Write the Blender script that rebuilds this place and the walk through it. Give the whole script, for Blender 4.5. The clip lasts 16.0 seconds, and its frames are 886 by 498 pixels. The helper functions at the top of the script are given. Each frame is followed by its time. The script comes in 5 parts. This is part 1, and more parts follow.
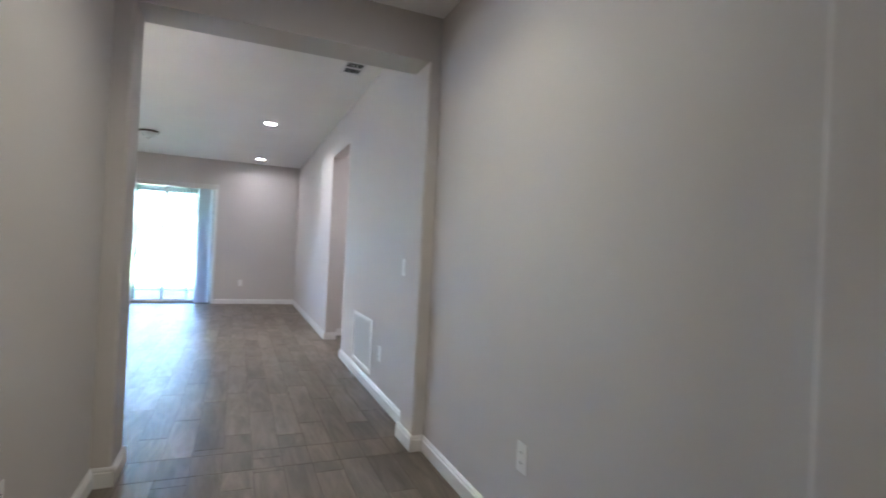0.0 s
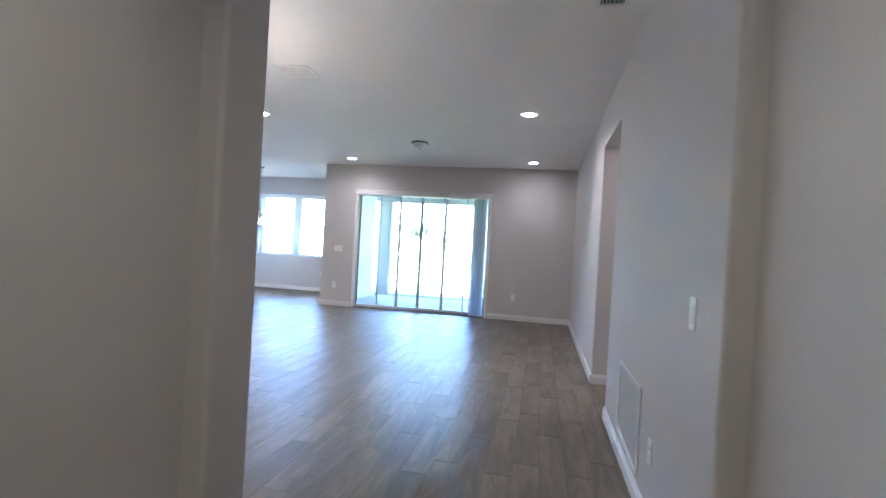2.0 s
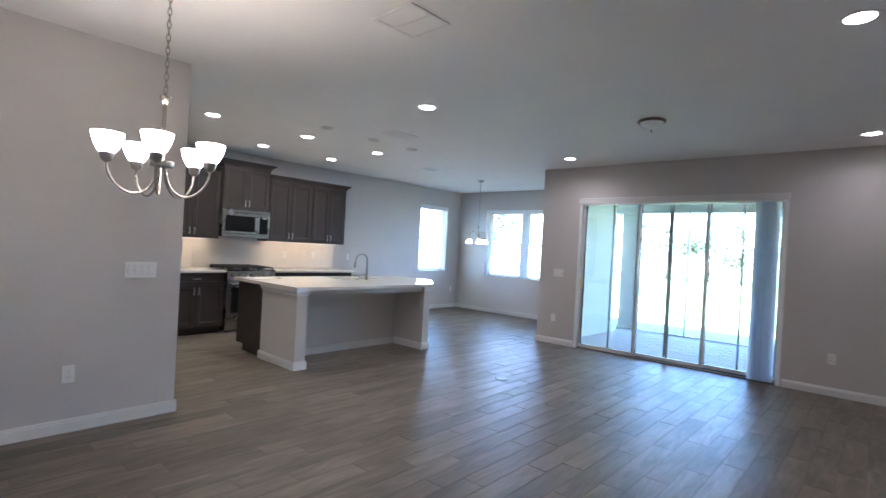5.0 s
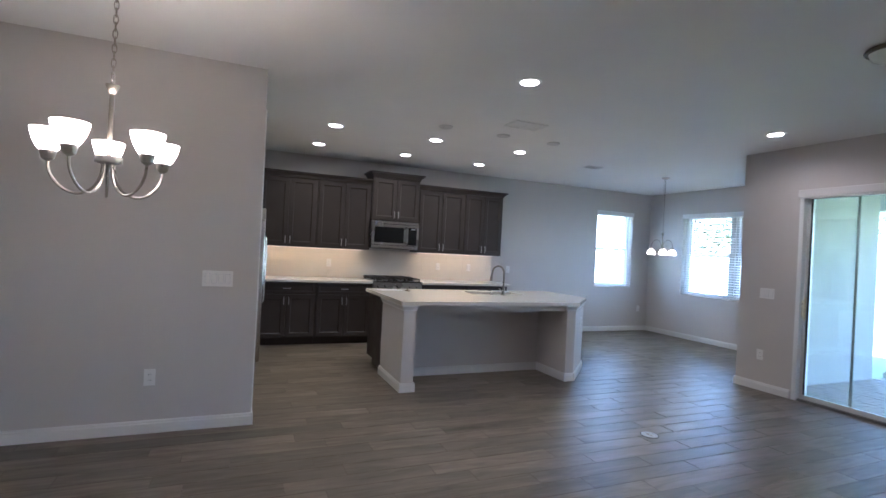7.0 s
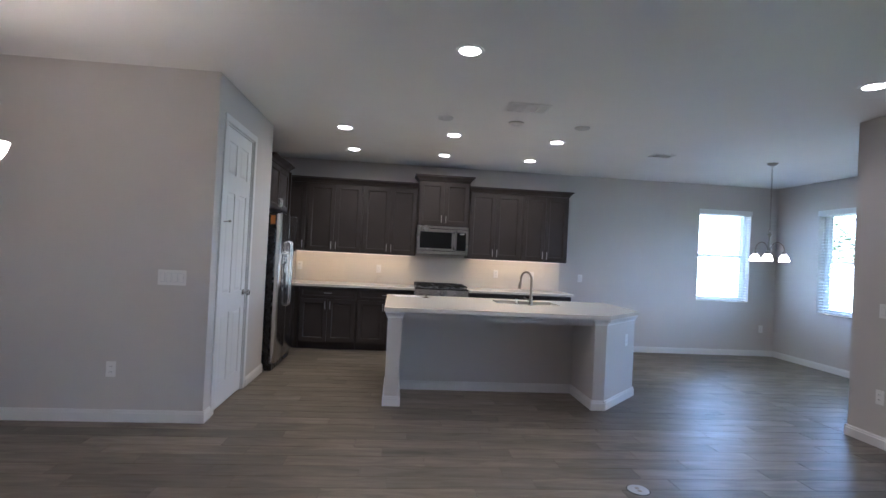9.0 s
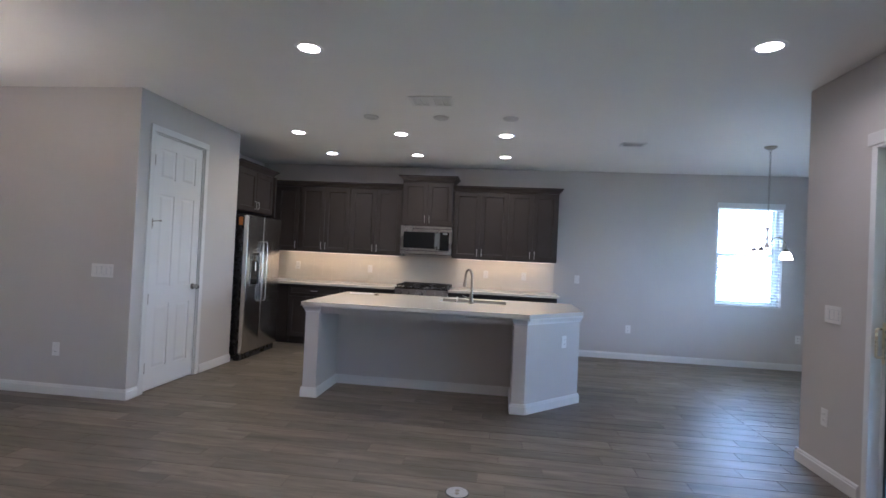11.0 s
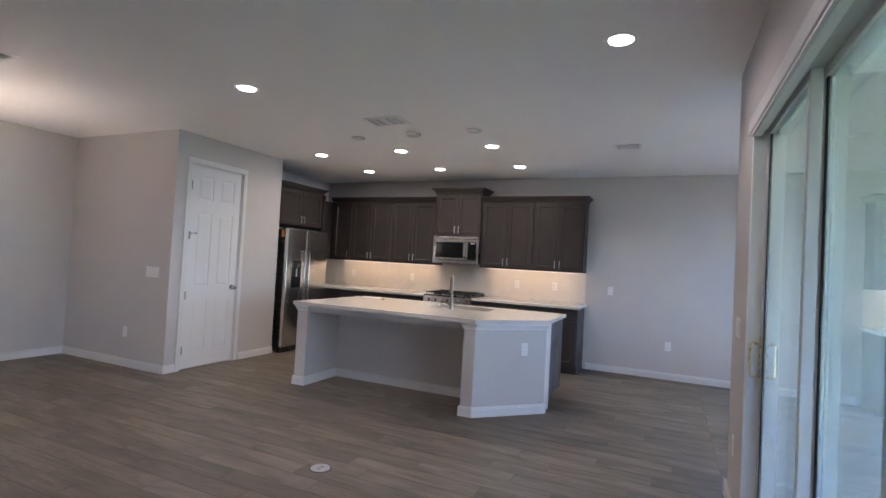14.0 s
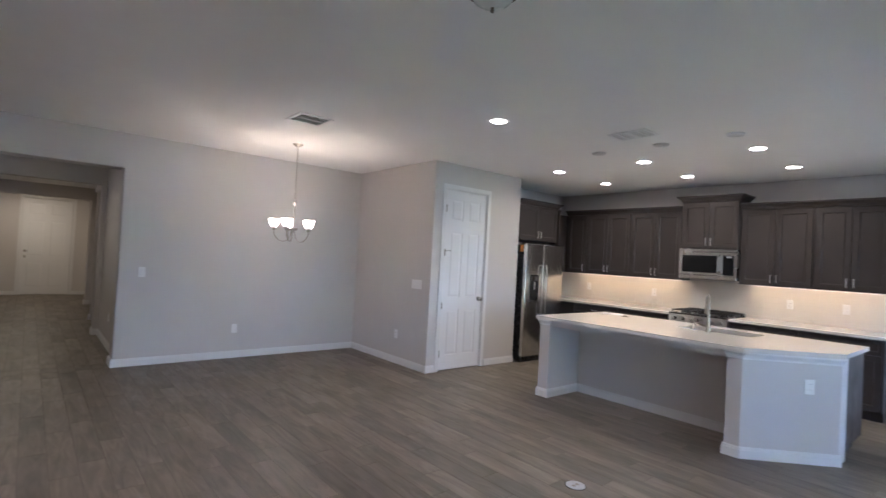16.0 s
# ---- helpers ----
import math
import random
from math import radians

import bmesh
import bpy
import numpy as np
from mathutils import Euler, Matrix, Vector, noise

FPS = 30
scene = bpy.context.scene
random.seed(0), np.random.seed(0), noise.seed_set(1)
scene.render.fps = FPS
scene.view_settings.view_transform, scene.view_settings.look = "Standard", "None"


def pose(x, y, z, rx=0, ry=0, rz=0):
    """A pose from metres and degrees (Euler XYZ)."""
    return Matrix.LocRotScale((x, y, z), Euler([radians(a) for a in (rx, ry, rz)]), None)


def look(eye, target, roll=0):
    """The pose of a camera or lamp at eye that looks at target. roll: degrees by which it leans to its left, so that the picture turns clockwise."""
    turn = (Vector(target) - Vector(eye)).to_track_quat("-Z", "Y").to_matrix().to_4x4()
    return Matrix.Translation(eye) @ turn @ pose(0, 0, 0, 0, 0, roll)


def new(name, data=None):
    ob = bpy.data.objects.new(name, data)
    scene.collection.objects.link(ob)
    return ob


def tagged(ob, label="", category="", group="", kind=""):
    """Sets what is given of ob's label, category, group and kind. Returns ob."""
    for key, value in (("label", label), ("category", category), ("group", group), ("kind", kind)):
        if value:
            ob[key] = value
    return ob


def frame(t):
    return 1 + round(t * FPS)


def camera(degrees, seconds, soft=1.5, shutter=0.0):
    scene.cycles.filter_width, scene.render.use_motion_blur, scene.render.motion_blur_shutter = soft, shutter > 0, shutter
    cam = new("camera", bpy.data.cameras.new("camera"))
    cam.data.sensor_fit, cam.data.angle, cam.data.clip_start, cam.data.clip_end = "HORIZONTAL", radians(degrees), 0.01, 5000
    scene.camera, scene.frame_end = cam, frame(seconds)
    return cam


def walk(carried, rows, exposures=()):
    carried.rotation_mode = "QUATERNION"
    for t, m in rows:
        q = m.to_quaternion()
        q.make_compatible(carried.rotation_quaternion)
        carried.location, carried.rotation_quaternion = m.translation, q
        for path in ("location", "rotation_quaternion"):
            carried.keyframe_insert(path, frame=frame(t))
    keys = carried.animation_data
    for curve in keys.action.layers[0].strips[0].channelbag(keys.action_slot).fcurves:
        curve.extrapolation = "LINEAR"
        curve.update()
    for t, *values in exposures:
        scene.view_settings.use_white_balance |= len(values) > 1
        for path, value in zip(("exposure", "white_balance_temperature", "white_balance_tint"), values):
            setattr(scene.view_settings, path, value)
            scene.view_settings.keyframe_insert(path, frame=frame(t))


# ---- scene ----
cam = camera(83.8, 16.0, soft=1.5, shutter=0.35)
PATH = [
    (0, (-0.335, 0.043, 1.193), (0.431, 1.89, 1.206), 2.8),
    (0.5, (-0.147, 0.326, 1.191), (0.157, 2.303, 1.187), 3.0),
    (1, (0.028, 0.637, 1.178), (0.02, 2.637, 1.176), 3.1),
    (1.5, (0.147, 1.014, 1.193), (-0.034, 3.005, 1.186), 3.2),
    (2, (0.189, 1.393, 1.266), (-0.201, 3.355, 1.255), 3.3),
    (2.5, (0.185, 1.772, 1.289), (-0.291, 3.714, 1.29), 3.2),
    (3, (0.216, 2.168, 1.321), (-0.349, 4.086, 1.323), 3.3),
    (3.5, (0.156, 2.494, 1.366), (-0.6, 4.346, 1.368), 3.3),
    (4, (0.092, 2.805, 1.415), (-0.829, 4.58, 1.414), 3.2),
    (4.5, (0.086, 3.119, 1.4), (-1.045, 4.769, 1.401), 3.2),
    (5, (0.133, 3.426, 1.403), (-1.203, 4.915, 1.398), 3.1),
    (7.5, (0.041, 5.126, 1.42), (-1.868, 5.721, 1.423), 2.9),
    (8, (0.027, 5.509, 1.399), (-1.928, 5.926, 1.401), 2.8),
    (8.5, (0.007, 5.943, 1.399), (-1.97, 6.244, 1.413), 2.8),
    (11, (-0.034, 8.147, 1.383), (-2.02, 7.91, 1.412), 2.7),
    (11.5, (-0.06, 8.548, 1.373), (-2.043, 8.288, 1.412), 2.6),
    (12, (-0.095, 8.951, 1.414), (-2.074, 8.658, 1.457), 2.6),
    (12.5, (-0.214, 9.32, 1.433), (-2.184, 8.979, 1.478), 2.5),
    (13, (-0.32, 9.611, 1.445), (-2.26, 9.126, 1.493), 2.6),
    (13.5, (-0.335, 9.839, 1.442), (-2.191, 9.095, 1.49), 2.9),
    (14, (-0.247, 9.988, 1.404), (-2.066, 9.158, 1.458), 3.1),
    (14.5, (-0.15, 10.04, 1.454), (-1.903, 9.078, 1.502), 3.0),
    (15, (-0.121, 10.033, 1.471), (-1.744, 8.866, 1.515), 3.2),
    (15.5, (-0.076, 9.974, 1.471), (-1.534, 8.605, 1.514), 3.3),
    (16, (-0.034, 9.897, 1.489), (-1.319, 8.365, 1.524), 3.2),
]
walk(cam, [(t, look(eye, target, roll)) for t, eye, target, roll in PATH], exposures=[(0.0, 5.62, 5130, 18), (0.6, 5.42, 5100, 19), (1.5, 5.34, 5070, 19.5), (2.0, 5.24, 5070, 19.5), (3.5, 4.97, 5080, 19), (5.0, 4.66, 5150, 19.5), (8.0, 4.30, 5130, 21.5), (12.5, 4.34, 5210, 24), (14.0, 4.46, 5470, 26), (16.0, 4.68, 5310, 23)])

# ---- world, sun, exposure ----
world = bpy.data.worlds.new("world")
scene.world = world
world.use_nodes = True
wn = world.node_tree.nodes
wn.clear()
sky = wn.new("ShaderNodeTexSky")
sky.sky_type = "NISHITA"
sky.sun_disc = False
sky.sun_elevation = radians(62)
sky.sun_rotation = radians(180)
bg = wn.new("ShaderNodeBackground")
bg.inputs["Strength"].default_value = 0.15
wo = wn.new("ShaderNodeOutputWorld")
world.node_tree.links.new(sky.outputs[0], bg.inputs[0])
world.node_tree.links.new(bg.outputs[0], wo.inputs[0])

sun_data = bpy.data.lights.new("sun", "SUN")
sun_data.energy = 5.0
sun_data.angle = radians(0.5)
sun_data.color = (1.0, 0.95, 0.86)
sun = new("sun", sun_data)
sun.matrix_world = look((0, -math.cos(radians(62)) * 30, math.sin(radians(62)) * 30), (0, 0, 0))

WARM = (1.0, 0.84, 0.68)
DOWN_W, KITCHEN_W, CHAND_W, NOOK_W, STRIP_W, HALL_FILL_W = 0.54, 0.25, 0.13, 0.13, 0.115, 0.36
CHANDWARM = (1.0, 0.74, 0.43)
SKYLIGHT = (0.60, 0.84, 1.0)
DAY_W = 1.0

# ---- the plan, in metres ----
CEIL, HALLC = 2.74, 2.60
EAST, WEST, BACK, NOOKN = 0.745, -7.56, 10.388, 12.56
DINS = 3.065           # dining wall, facing the room
PX, PY = -4.0, 4.95    # pantry corner
DTH = 0.25             # thickness of the dining wall
FRX = -5.645            # end of the pantry wall


# ---- materials ----
def mat(name, color=(0.5, 0.5, 0.5), rough=0.5, metal=0.0, var=0.06, scale=6.0, bump=0.0, bump_scale=200.0, emit=None, emit_s=0.0, coat=0.0, spec=0.5, rough_var=0.08):
    m = bpy.data.materials.new(name)
    m.use_nodes = True
    n, l = m.node_tree.nodes, m.node_tree.links
    p = n["Principled BSDF"]
    p.inputs["Base Color"].default_value = (*color, 1)
    p.inputs["Roughness"].default_value = rough
    p.inputs["Metallic"].default_value = metal
    p.inputs["Specular IOR Level"].default_value = spec
    p.inputs["Coat Weight"].default_value = coat
    geo = n.new("ShaderNodeNewGeometry")
    if var:
        t = n.new("ShaderNodeTexNoise")
        t.inputs["Scale"].default_value = scale
        t.inputs["Detail"].default_value = 5
        l.new(geo.outputs["Position"], t.inputs["Vector"])
        r = n.new("ShaderNodeMapRange")
        r.inputs["From Min"].default_value, r.inputs["From Max"].default_value = 0.25, 0.75
        r.inputs["To Min"].default_value, r.inputs["To Max"].default_value = 1 - var, 1 + var
        l.new(t.outputs["Fac"], r.inputs["Value"])
        mx = n.new("ShaderNodeVectorMath")
        mx.operation = "SCALE"
        mx.inputs[0].default_value = color
        l.new(r.outputs[0], mx.inputs["Scale"])
        l.new(mx.outputs[0], p.inputs["Base Color"])
        rr = n.new("ShaderNodeMapRange")
        rr.inputs["From Min"].default_value, rr.inputs["From Max"].default_value = 0.3, 0.7
        rr.inputs["To Min"].default_value, rr.inputs["To Max"].default_value = max(0.02, rough - rough_var), min(1, rough + rough_var)
        l.new(t.outputs["Fac"], rr.inputs["Value"])
        l.new(rr.outputs[0], p.inputs["Roughness"])
    if bump:
        b = n.new("ShaderNodeTexNoise")
        b.inputs["Scale"].default_value = bump_scale
        b.inputs["Detail"].default_value = 3
        l.new(geo.outputs["Position"], b.inputs["Vector"])
        bn = n.new("ShaderNodeBump")
        bn.inputs["Strength"].default_value = bump
        bn.inputs["Distance"].default_value = 0.003
        l.new(b.outputs["Fac"], bn.inputs["Height"])
        l.new(bn.outputs[0], p.inputs["Normal"])
    if emit:
        p.inputs["Emission Color"].default_value = (*emit, 1)
        p.inputs["Emission Strength"].default_value = emit_s
    return m


def glass_mat(name, tint, rough=0.0):
    m = bpy.data.materials.new(name)
    m.use_nodes = True
    p = m.node_tree.nodes["Principled BSDF"]
    p.inputs["Base Color"].default_value = (*tint, 1)
    p.inputs["Roughness"].default_value = rough
    p.inputs["Transmission Weight"].default_value = 1.0
    p.inputs["IOR"].default_value = 1.45
    return m


def plank_mat():
    m = bpy.data.materials.new("wood_look_tile")
    m.use_nodes = True
    n, l = m.node_tree.nodes, m.node_tree.links
    p = n["Principled BSDF"]
    p.inputs["Specular IOR Level"].default_value = 0.27
    geo, obi = n.new("ShaderNodeNewGeometry"), n.new("ShaderNodeObjectInfo")
    add = n.new("ShaderNodeMath")
    add.operation = "ADD"
    l.new(obi.outputs["Random"], add.inputs[0])
    l.new(geo.outputs["Random Per Island"], add.inputs[1])
    fr = n.new("ShaderNodeMath")
    fr.operation = "FRACT"
    l.new(add.outputs[0], fr.inputs[0])
    off = n.new("ShaderNodeMath")
    off.operation = "MULTIPLY"
    off.inputs[1].default_value = 37.0
    l.new(fr.outputs[0], off.inputs[0])
    comb = n.new("ShaderNodeCombineXYZ")
    l.new(off.outputs[0], comb.inputs[0])
    l.new(off.outputs[0], comb.inputs[2])
    vadd = n.new("ShaderNodeVectorMath")
    vadd.operation = "ADD"
    l.new(geo.outputs["Position"], vadd.inputs[0])
    l.new(comb.outputs[0], vadd.inputs[1])
    sc = n.new("ShaderNodeVectorMath")
    sc.operation = "MULTIPLY"
    sc.inputs[1].default_value = (15.0, 2.0, 1.0)
    l.new(vadd.outputs[0], sc.inputs[0])
    grain = n.new("ShaderNodeTexNoise")
    grain.inputs["Scale"].default_value = 1.0
    grain.inputs["Detail"].default_value = 7
    grain.inputs["Roughness"].default_value = 0.62
    grain.inputs["Distortion"].default_value = 1.3
    l.new(sc.outputs[0], grain.inputs["Vector"])
    ramp = n.new("ShaderNodeValToRGB")
    e = ramp.color_ramp.elements
    e[0].position, e[0].color = 0.28, (0.124, 0.107, 0.081, 1)
    e[1].position, e[1].color = 0.72, (0.241, 0.208, 0.167, 1)
    mid = ramp.color_ramp.elements.new(0.5)
    mid.color = (0.184, 0.157, 0.123, 1)
    l.new(grain.outputs["Fac"], ramp.inputs[0])
    tone = n.new("ShaderNodeMapRange")
    tone.inputs["To Min"].default_value, tone.inputs["To Max"].default_value = 0.76, 1.06
    l.new(fr.outputs[0], tone.inputs["Value"])
    mul = n.new("ShaderNodeVectorMath")
    mul.operation = "SCALE"
    l.new(ramp.outputs[0], mul.inputs[0])
    l.new(tone.outputs[0], mul.inputs["Scale"])
    stretch = n.new("ShaderNodeVectorMath")
    stretch.operation = "MULTIPLY"
    stretch.inputs[1].default_value = (5.0, 1.3, 1.0)
    l.new(vadd.outputs[0], stretch.inputs[0])
    blot = n.new("ShaderNodeTexNoise")
    blot.inputs["Scale"].default_value = 1.0
    blot.inputs["Detail"].default_value = 3
    l.new(stretch.outputs[0], blot.inputs["Vector"])
    shade = n.new("ShaderNodeMapRange")
    shade.inputs["From Min"].default_value, shade.inputs["From Max"].default_value = 0.32, 0.68
    shade.inputs["To Min"].default_value, shade.inputs["To Max"].default_value = 0.80, 1.16
    l.new(blot.outputs["Fac"], shade.inputs["Value"])
    mul2 = n.new("ShaderNodeVectorMath")
    mul2.operation = "SCALE"
    l.new(mul.outputs[0], mul2.inputs[0])
    l.new(shade.outputs[0], mul2.inputs["Scale"])
    l.new(mul2.outputs[0], p.inputs["Base Color"])
    cloud = n.new("ShaderNodeTexNoise")
    cloud.inputs["Scale"].default_value = 3.0
    cloud.inputs["Detail"].default_value = 4
    l.new(vadd.outputs[0], cloud.inputs["Vector"])
    rr = n.new("ShaderNodeMapRange")
    rr.inputs["To Min"].default_value, rr.inputs["To Max"].default_value = 0.32, 0.52
    l.new(cloud.outputs["Fac"], rr.inputs["Value"])
    l.new(rr.outputs[0], p.inputs["Roughness"])
    bn = n.new("ShaderNodeBump")
    bn.inputs["Strength"].default_value = 0.25
    bn.inputs["Distance"].default_value = 0.0015
    l.new(grain.outputs["Fac"], bn.inputs["Height"])
    l.new(bn.outputs[0], p.inputs["Normal"])
    return m


WALL = mat("wall_paint", (0.56, 0.53, 0.505), 0.62, var=0.025, scale=1.7, bump=0.12, bump_scale=160)
CEILM = mat("ceiling_paint", (0.86, 0.845, 0.82), 0.8, var=0.02, scale=2.0, bump=0.25, bump_scale=70)
TRIM = mat("trim_paint", (0.71, 0.70, 0.685), 0.36, var=0.012, scale=9, rough_var=0.02, bump=0.03, bump_scale=60)
DOORP = mat("door_paint", (0.75, 0.74, 0.73), 0.40, var=0.012, scale=7, rough_var=0.02, bump=0.05, bump_scale=240)
PLANK = plank_mat()
GROUT = mat("grout", (0.145, 0.124, 0.103), 0.9, var=0.12, scale=40, bump=0.3, bump_scale=400)
CAB = mat("cabinet_paint", (0.043, 0.036, 0.034), 0.46, spec=0.38, var=0.12, scale=5, bump=0.04, bump_scale=300)
QUARTZ = mat("quartz", (0.68, 0.65, 0.60), 0.16, var=0.008, scale=60, rough_var=0.02)
SPLASH = mat("backsplash_tile", (0.68, 0.635, 0.56), 0.34, var=0.03, scale=4)
TGROUT = mat("tile_grout", (0.64, 0.60, 0.53), 0.85, var=0.05, scale=30)
STEEL = mat("stainless", (0.64, 0.63, 0.615), 0.21, 1.0, var=0.02, scale=3, rough_var=0.02)
DULLSTEEL = mat("dull_stainless", (0.42, 0.41, 0.395), 0.27, 1.0, var=0.03, scale=4, rough_var=0.03)
SINKM = mat("sink_steel", (0.22, 0.21, 0.20), 0.36, 1.0, var=0.05, scale=20)
NICKEL = mat("brushed_nickel", (0.33, 0.30, 0.26), 0.34, 1.0, var=0.05, scale=50)
CHROME = mat("chrome", (0.75, 0.75, 0.76), 0.12, 1.0, var=0.02, scale=30, rough_var=0.03)
BLACK = mat("black_enamel", (0.012, 0.012, 0.013), 0.28, var=0.15, scale=20)
IRON = mat("cast_iron", (0.022, 0.022, 0.022), 0.65, var=0.2, scale=60, bump=0.3, bump_scale=300)
DARKG = mat("dark_glass", (0.010, 0.011, 0.012), 0.11, spec=0.22, var=0.05, scale=8, rough_var=0.02)
PLASTIC = mat("white_plastic", (0.78, 0.77, 0.75), 0.38, var=0.015, scale=20, rough_var=0.02)
VINYL = mat("white_vinyl", (0.80, 0.81, 0.81), 0.38, var=0.012, scale=10, rough_var=0.02)
BLINDM = mat("blind_slat", (0.80, 0.81, 0.82), 0.45, var=0.02, scale=8)
VANE = mat("vertical_blind_vane", (0.72, 0.74, 0.78), 0.5, var=0.04, scale=12, bump=0.15, bump_scale=120)
vt = VANE.node_tree
tl, mixn = vt.nodes.new("ShaderNodeBsdfTranslucent"), vt.nodes.new("ShaderNodeMixShader")
tl.inputs["Color"].default_value = (0.86, 0.89, 0.94, 1)
mixn.inputs[0].default_value = 0.75
vt.links.new(vt.nodes["Principled BSDF"].outputs[0], mixn.inputs[1])
vt.links.new(tl.outputs[0], mixn.inputs[2])
vt.links.new(mixn.outputs[0], vt.nodes["Material Output"].inputs["Surface"])
GLASS = glass_mat("window_glass", (0.955, 0.99, 0.985))
DGLASS = glass_mat("tinted_door_glass", (0.83, 0.895, 0.88))
VALANCE = mat("valance_vinyl", (0.66, 0.645, 0.63), 0.42, var=0.02, scale=6)
ALUM = mat("painted_aluminium", (0.62, 0.635, 0.625), 0.42, var=0.03, scale=8)
SILL = mat("sill_metal", (0.20, 0.20, 0.19), 0.45, 0.5, var=0.08, scale=20)
BLUESTEEL = mat("screen_stile_metal", (0.20, 0.235, 0.225), 0.4, var=0.05, scale=10)
SATIN = mat("satin_cover_plate", (0.36, 0.33, 0.28), 0.42, 0.85, var=0.05, scale=40)
SHADE = mat("lit_opal_glass", (0.9, 0.88, 0.84), 0.3, var=0.01, emit=(1.0, 0.88, 0.72), emit_s=0.75)
sn = SHADE.node_tree
tl, mixn = sn.nodes.new("ShaderNodeBsdfTranslucent"), sn.nodes.new("ShaderNodeMixShader")
tl.inputs["Color"].default_value = (0.92, 0.88, 0.80, 1)
mixn.inputs[0].default_value = 0.4
sn.links.new(sn.nodes["Principled BSDF"].outputs[0], mixn.inputs[1])
sn.links.new(tl.outputs[0], mixn.inputs[2])
sn.links.new(mixn.outputs[0], sn.nodes["Material Output"].inputs["Surface"])
PULL = mat("brushed_pull", (0.50, 0.49, 0.47), 0.30, 1.0, var=0.03, scale=30, rough_var=0.03)
KWARM = (1.0, 0.815, 0.50)
HALL_FILL_TONE = (1.0, 0.85, 0.49)
FOYER_FILL_TONE = (1.0, 0.80, 0.45)
BRASS = mat("aged_brass", (0.74, 0.64, 0.48), 0.30, 1.0, var=0.08, scale=40)
GRILLE = mat("grille_paint", (0.79, 0.775, 0.755), 0.45, var=0.03, scale=20)
COVERM = mat("cover_plastic", (0.64, 0.63, 0.615), 0.45, var=0.03, scale=20)
DUCTSHADE = mat("register_shade", (0.05, 0.055, 0.052), 0.7, var=0.1)
OPAL = mat("opal_glass", (0.78, 0.80, 0.76), 0.25, var=0.02, scale=20)
LENS = mat("lit_lens", (0.9, 0.88, 0.84), 0.4, var=0.01, emit=(1.0, 0.90, 0.74), emit_s=2.0)
STRIPM = mat("lit_strip", (0.9, 0.88, 0.84), 0.4, var=0.01, emit=(1.0, 0.70, 0.42), emit_s=0.3)
STUCCO = mat("stucco", (0.41, 0.42, 0.40), 0.9, var=0.06, scale=3, bump=1.0, bump_scale=38)
PAVER = mat("paver", (0.36, 0.33, 0.31), 0.85, var=0.22, scale=14, bump=0.4, bump_scale=120)
GRASS = mat("lawn", (0.20, 0.235, 0.10), 0.9, var=0.25, scale=2.5, bump=0.6, bump_scale=60)
LEAF = mat("leaf", (0.045, 0.065, 0.03), 0.6, var=0.35, scale=3)
BARK = mat("bark", (0.14, 0.11, 0.085), 0.9, var=0.3, scale=18, bump=0.8, bump_scale=60)
ROOFM = mat("roof_shingle", (0.14, 0.13, 0.12), 0.9, var=0.2, scale=8, bump=0.4, bump_scale=40)
SLOT = mat("dark_slot", (0.02, 0.02, 0.02), 0.7, var=0.1)
ORANGE = mat("orange_label", (0.62, 0.22, 0.05), 0.5, var=0.05, scale=40)
GREYP = mat("printed_sheet", (0.50, 0.51, 0.53), 0.6, var=0.08, scale=60)
KNOBM = mat("satin_nickel", (0.50, 0.48, 0.45), 0.26, 1.0, var=0.05, scale=40)
BRONZE = mat("bronze_metal", (0.16, 0.13, 0.10), 0.4, 0.8, var=0.1, scale=30)
SCREENM = mat("screen_frame", (0.70, 0.73, 0.72), 0.4, var=0.04, scale=10)


# ---- mesh kit ----
def bx(bm, x0, x1, y0, y1, z0, z1, bevel=0.0, seg=1):
    x0, x1 = sorted((x0, x1))
    y0, y1 = sorted((y0, y1))
    z0, z1 = sorted((z0, z1))
    vs = [bm.verts.new((x, y, z)) for z in (z0, z1) for x, y in ((x0, y0), (x1, y0), (x1, y1), (x0, y1))]
    fs = [bm.faces.new([vs[i] for i in f]) for f in ((3, 2, 1, 0), (4, 5, 6, 7), (0, 1, 5, 4), (1, 2, 6, 5), (2, 3, 7, 6), (3, 0, 4, 7))]
    if bevel:
        es = {e for f in fs for e in f.edges}
        bmesh.ops.bevel(bm, geom=list(es), offset=bevel, segments=seg, affect="EDGES", profile=0.5)
    return vs


def frustum(bm, a, z0, b, z1):
    """a, b: (x0, x1, y0, y1) rectangles at z0 and z1."""
    vs = [bm.verts.new((x, y, z)) for r, z in ((a, z0), (b, z1)) for x, y in ((r[0], r[2]), (r[1], r[2]), (r[1], r[3]), (r[0], r[3]))]
    for f in ((3, 2, 1, 0), (4, 5, 6, 7), (0, 1, 5, 4), (1, 2, 6, 5), (2, 3, 7, 6), (3, 0, 4, 7)):
        bm.faces.new([vs[i] for i in f])


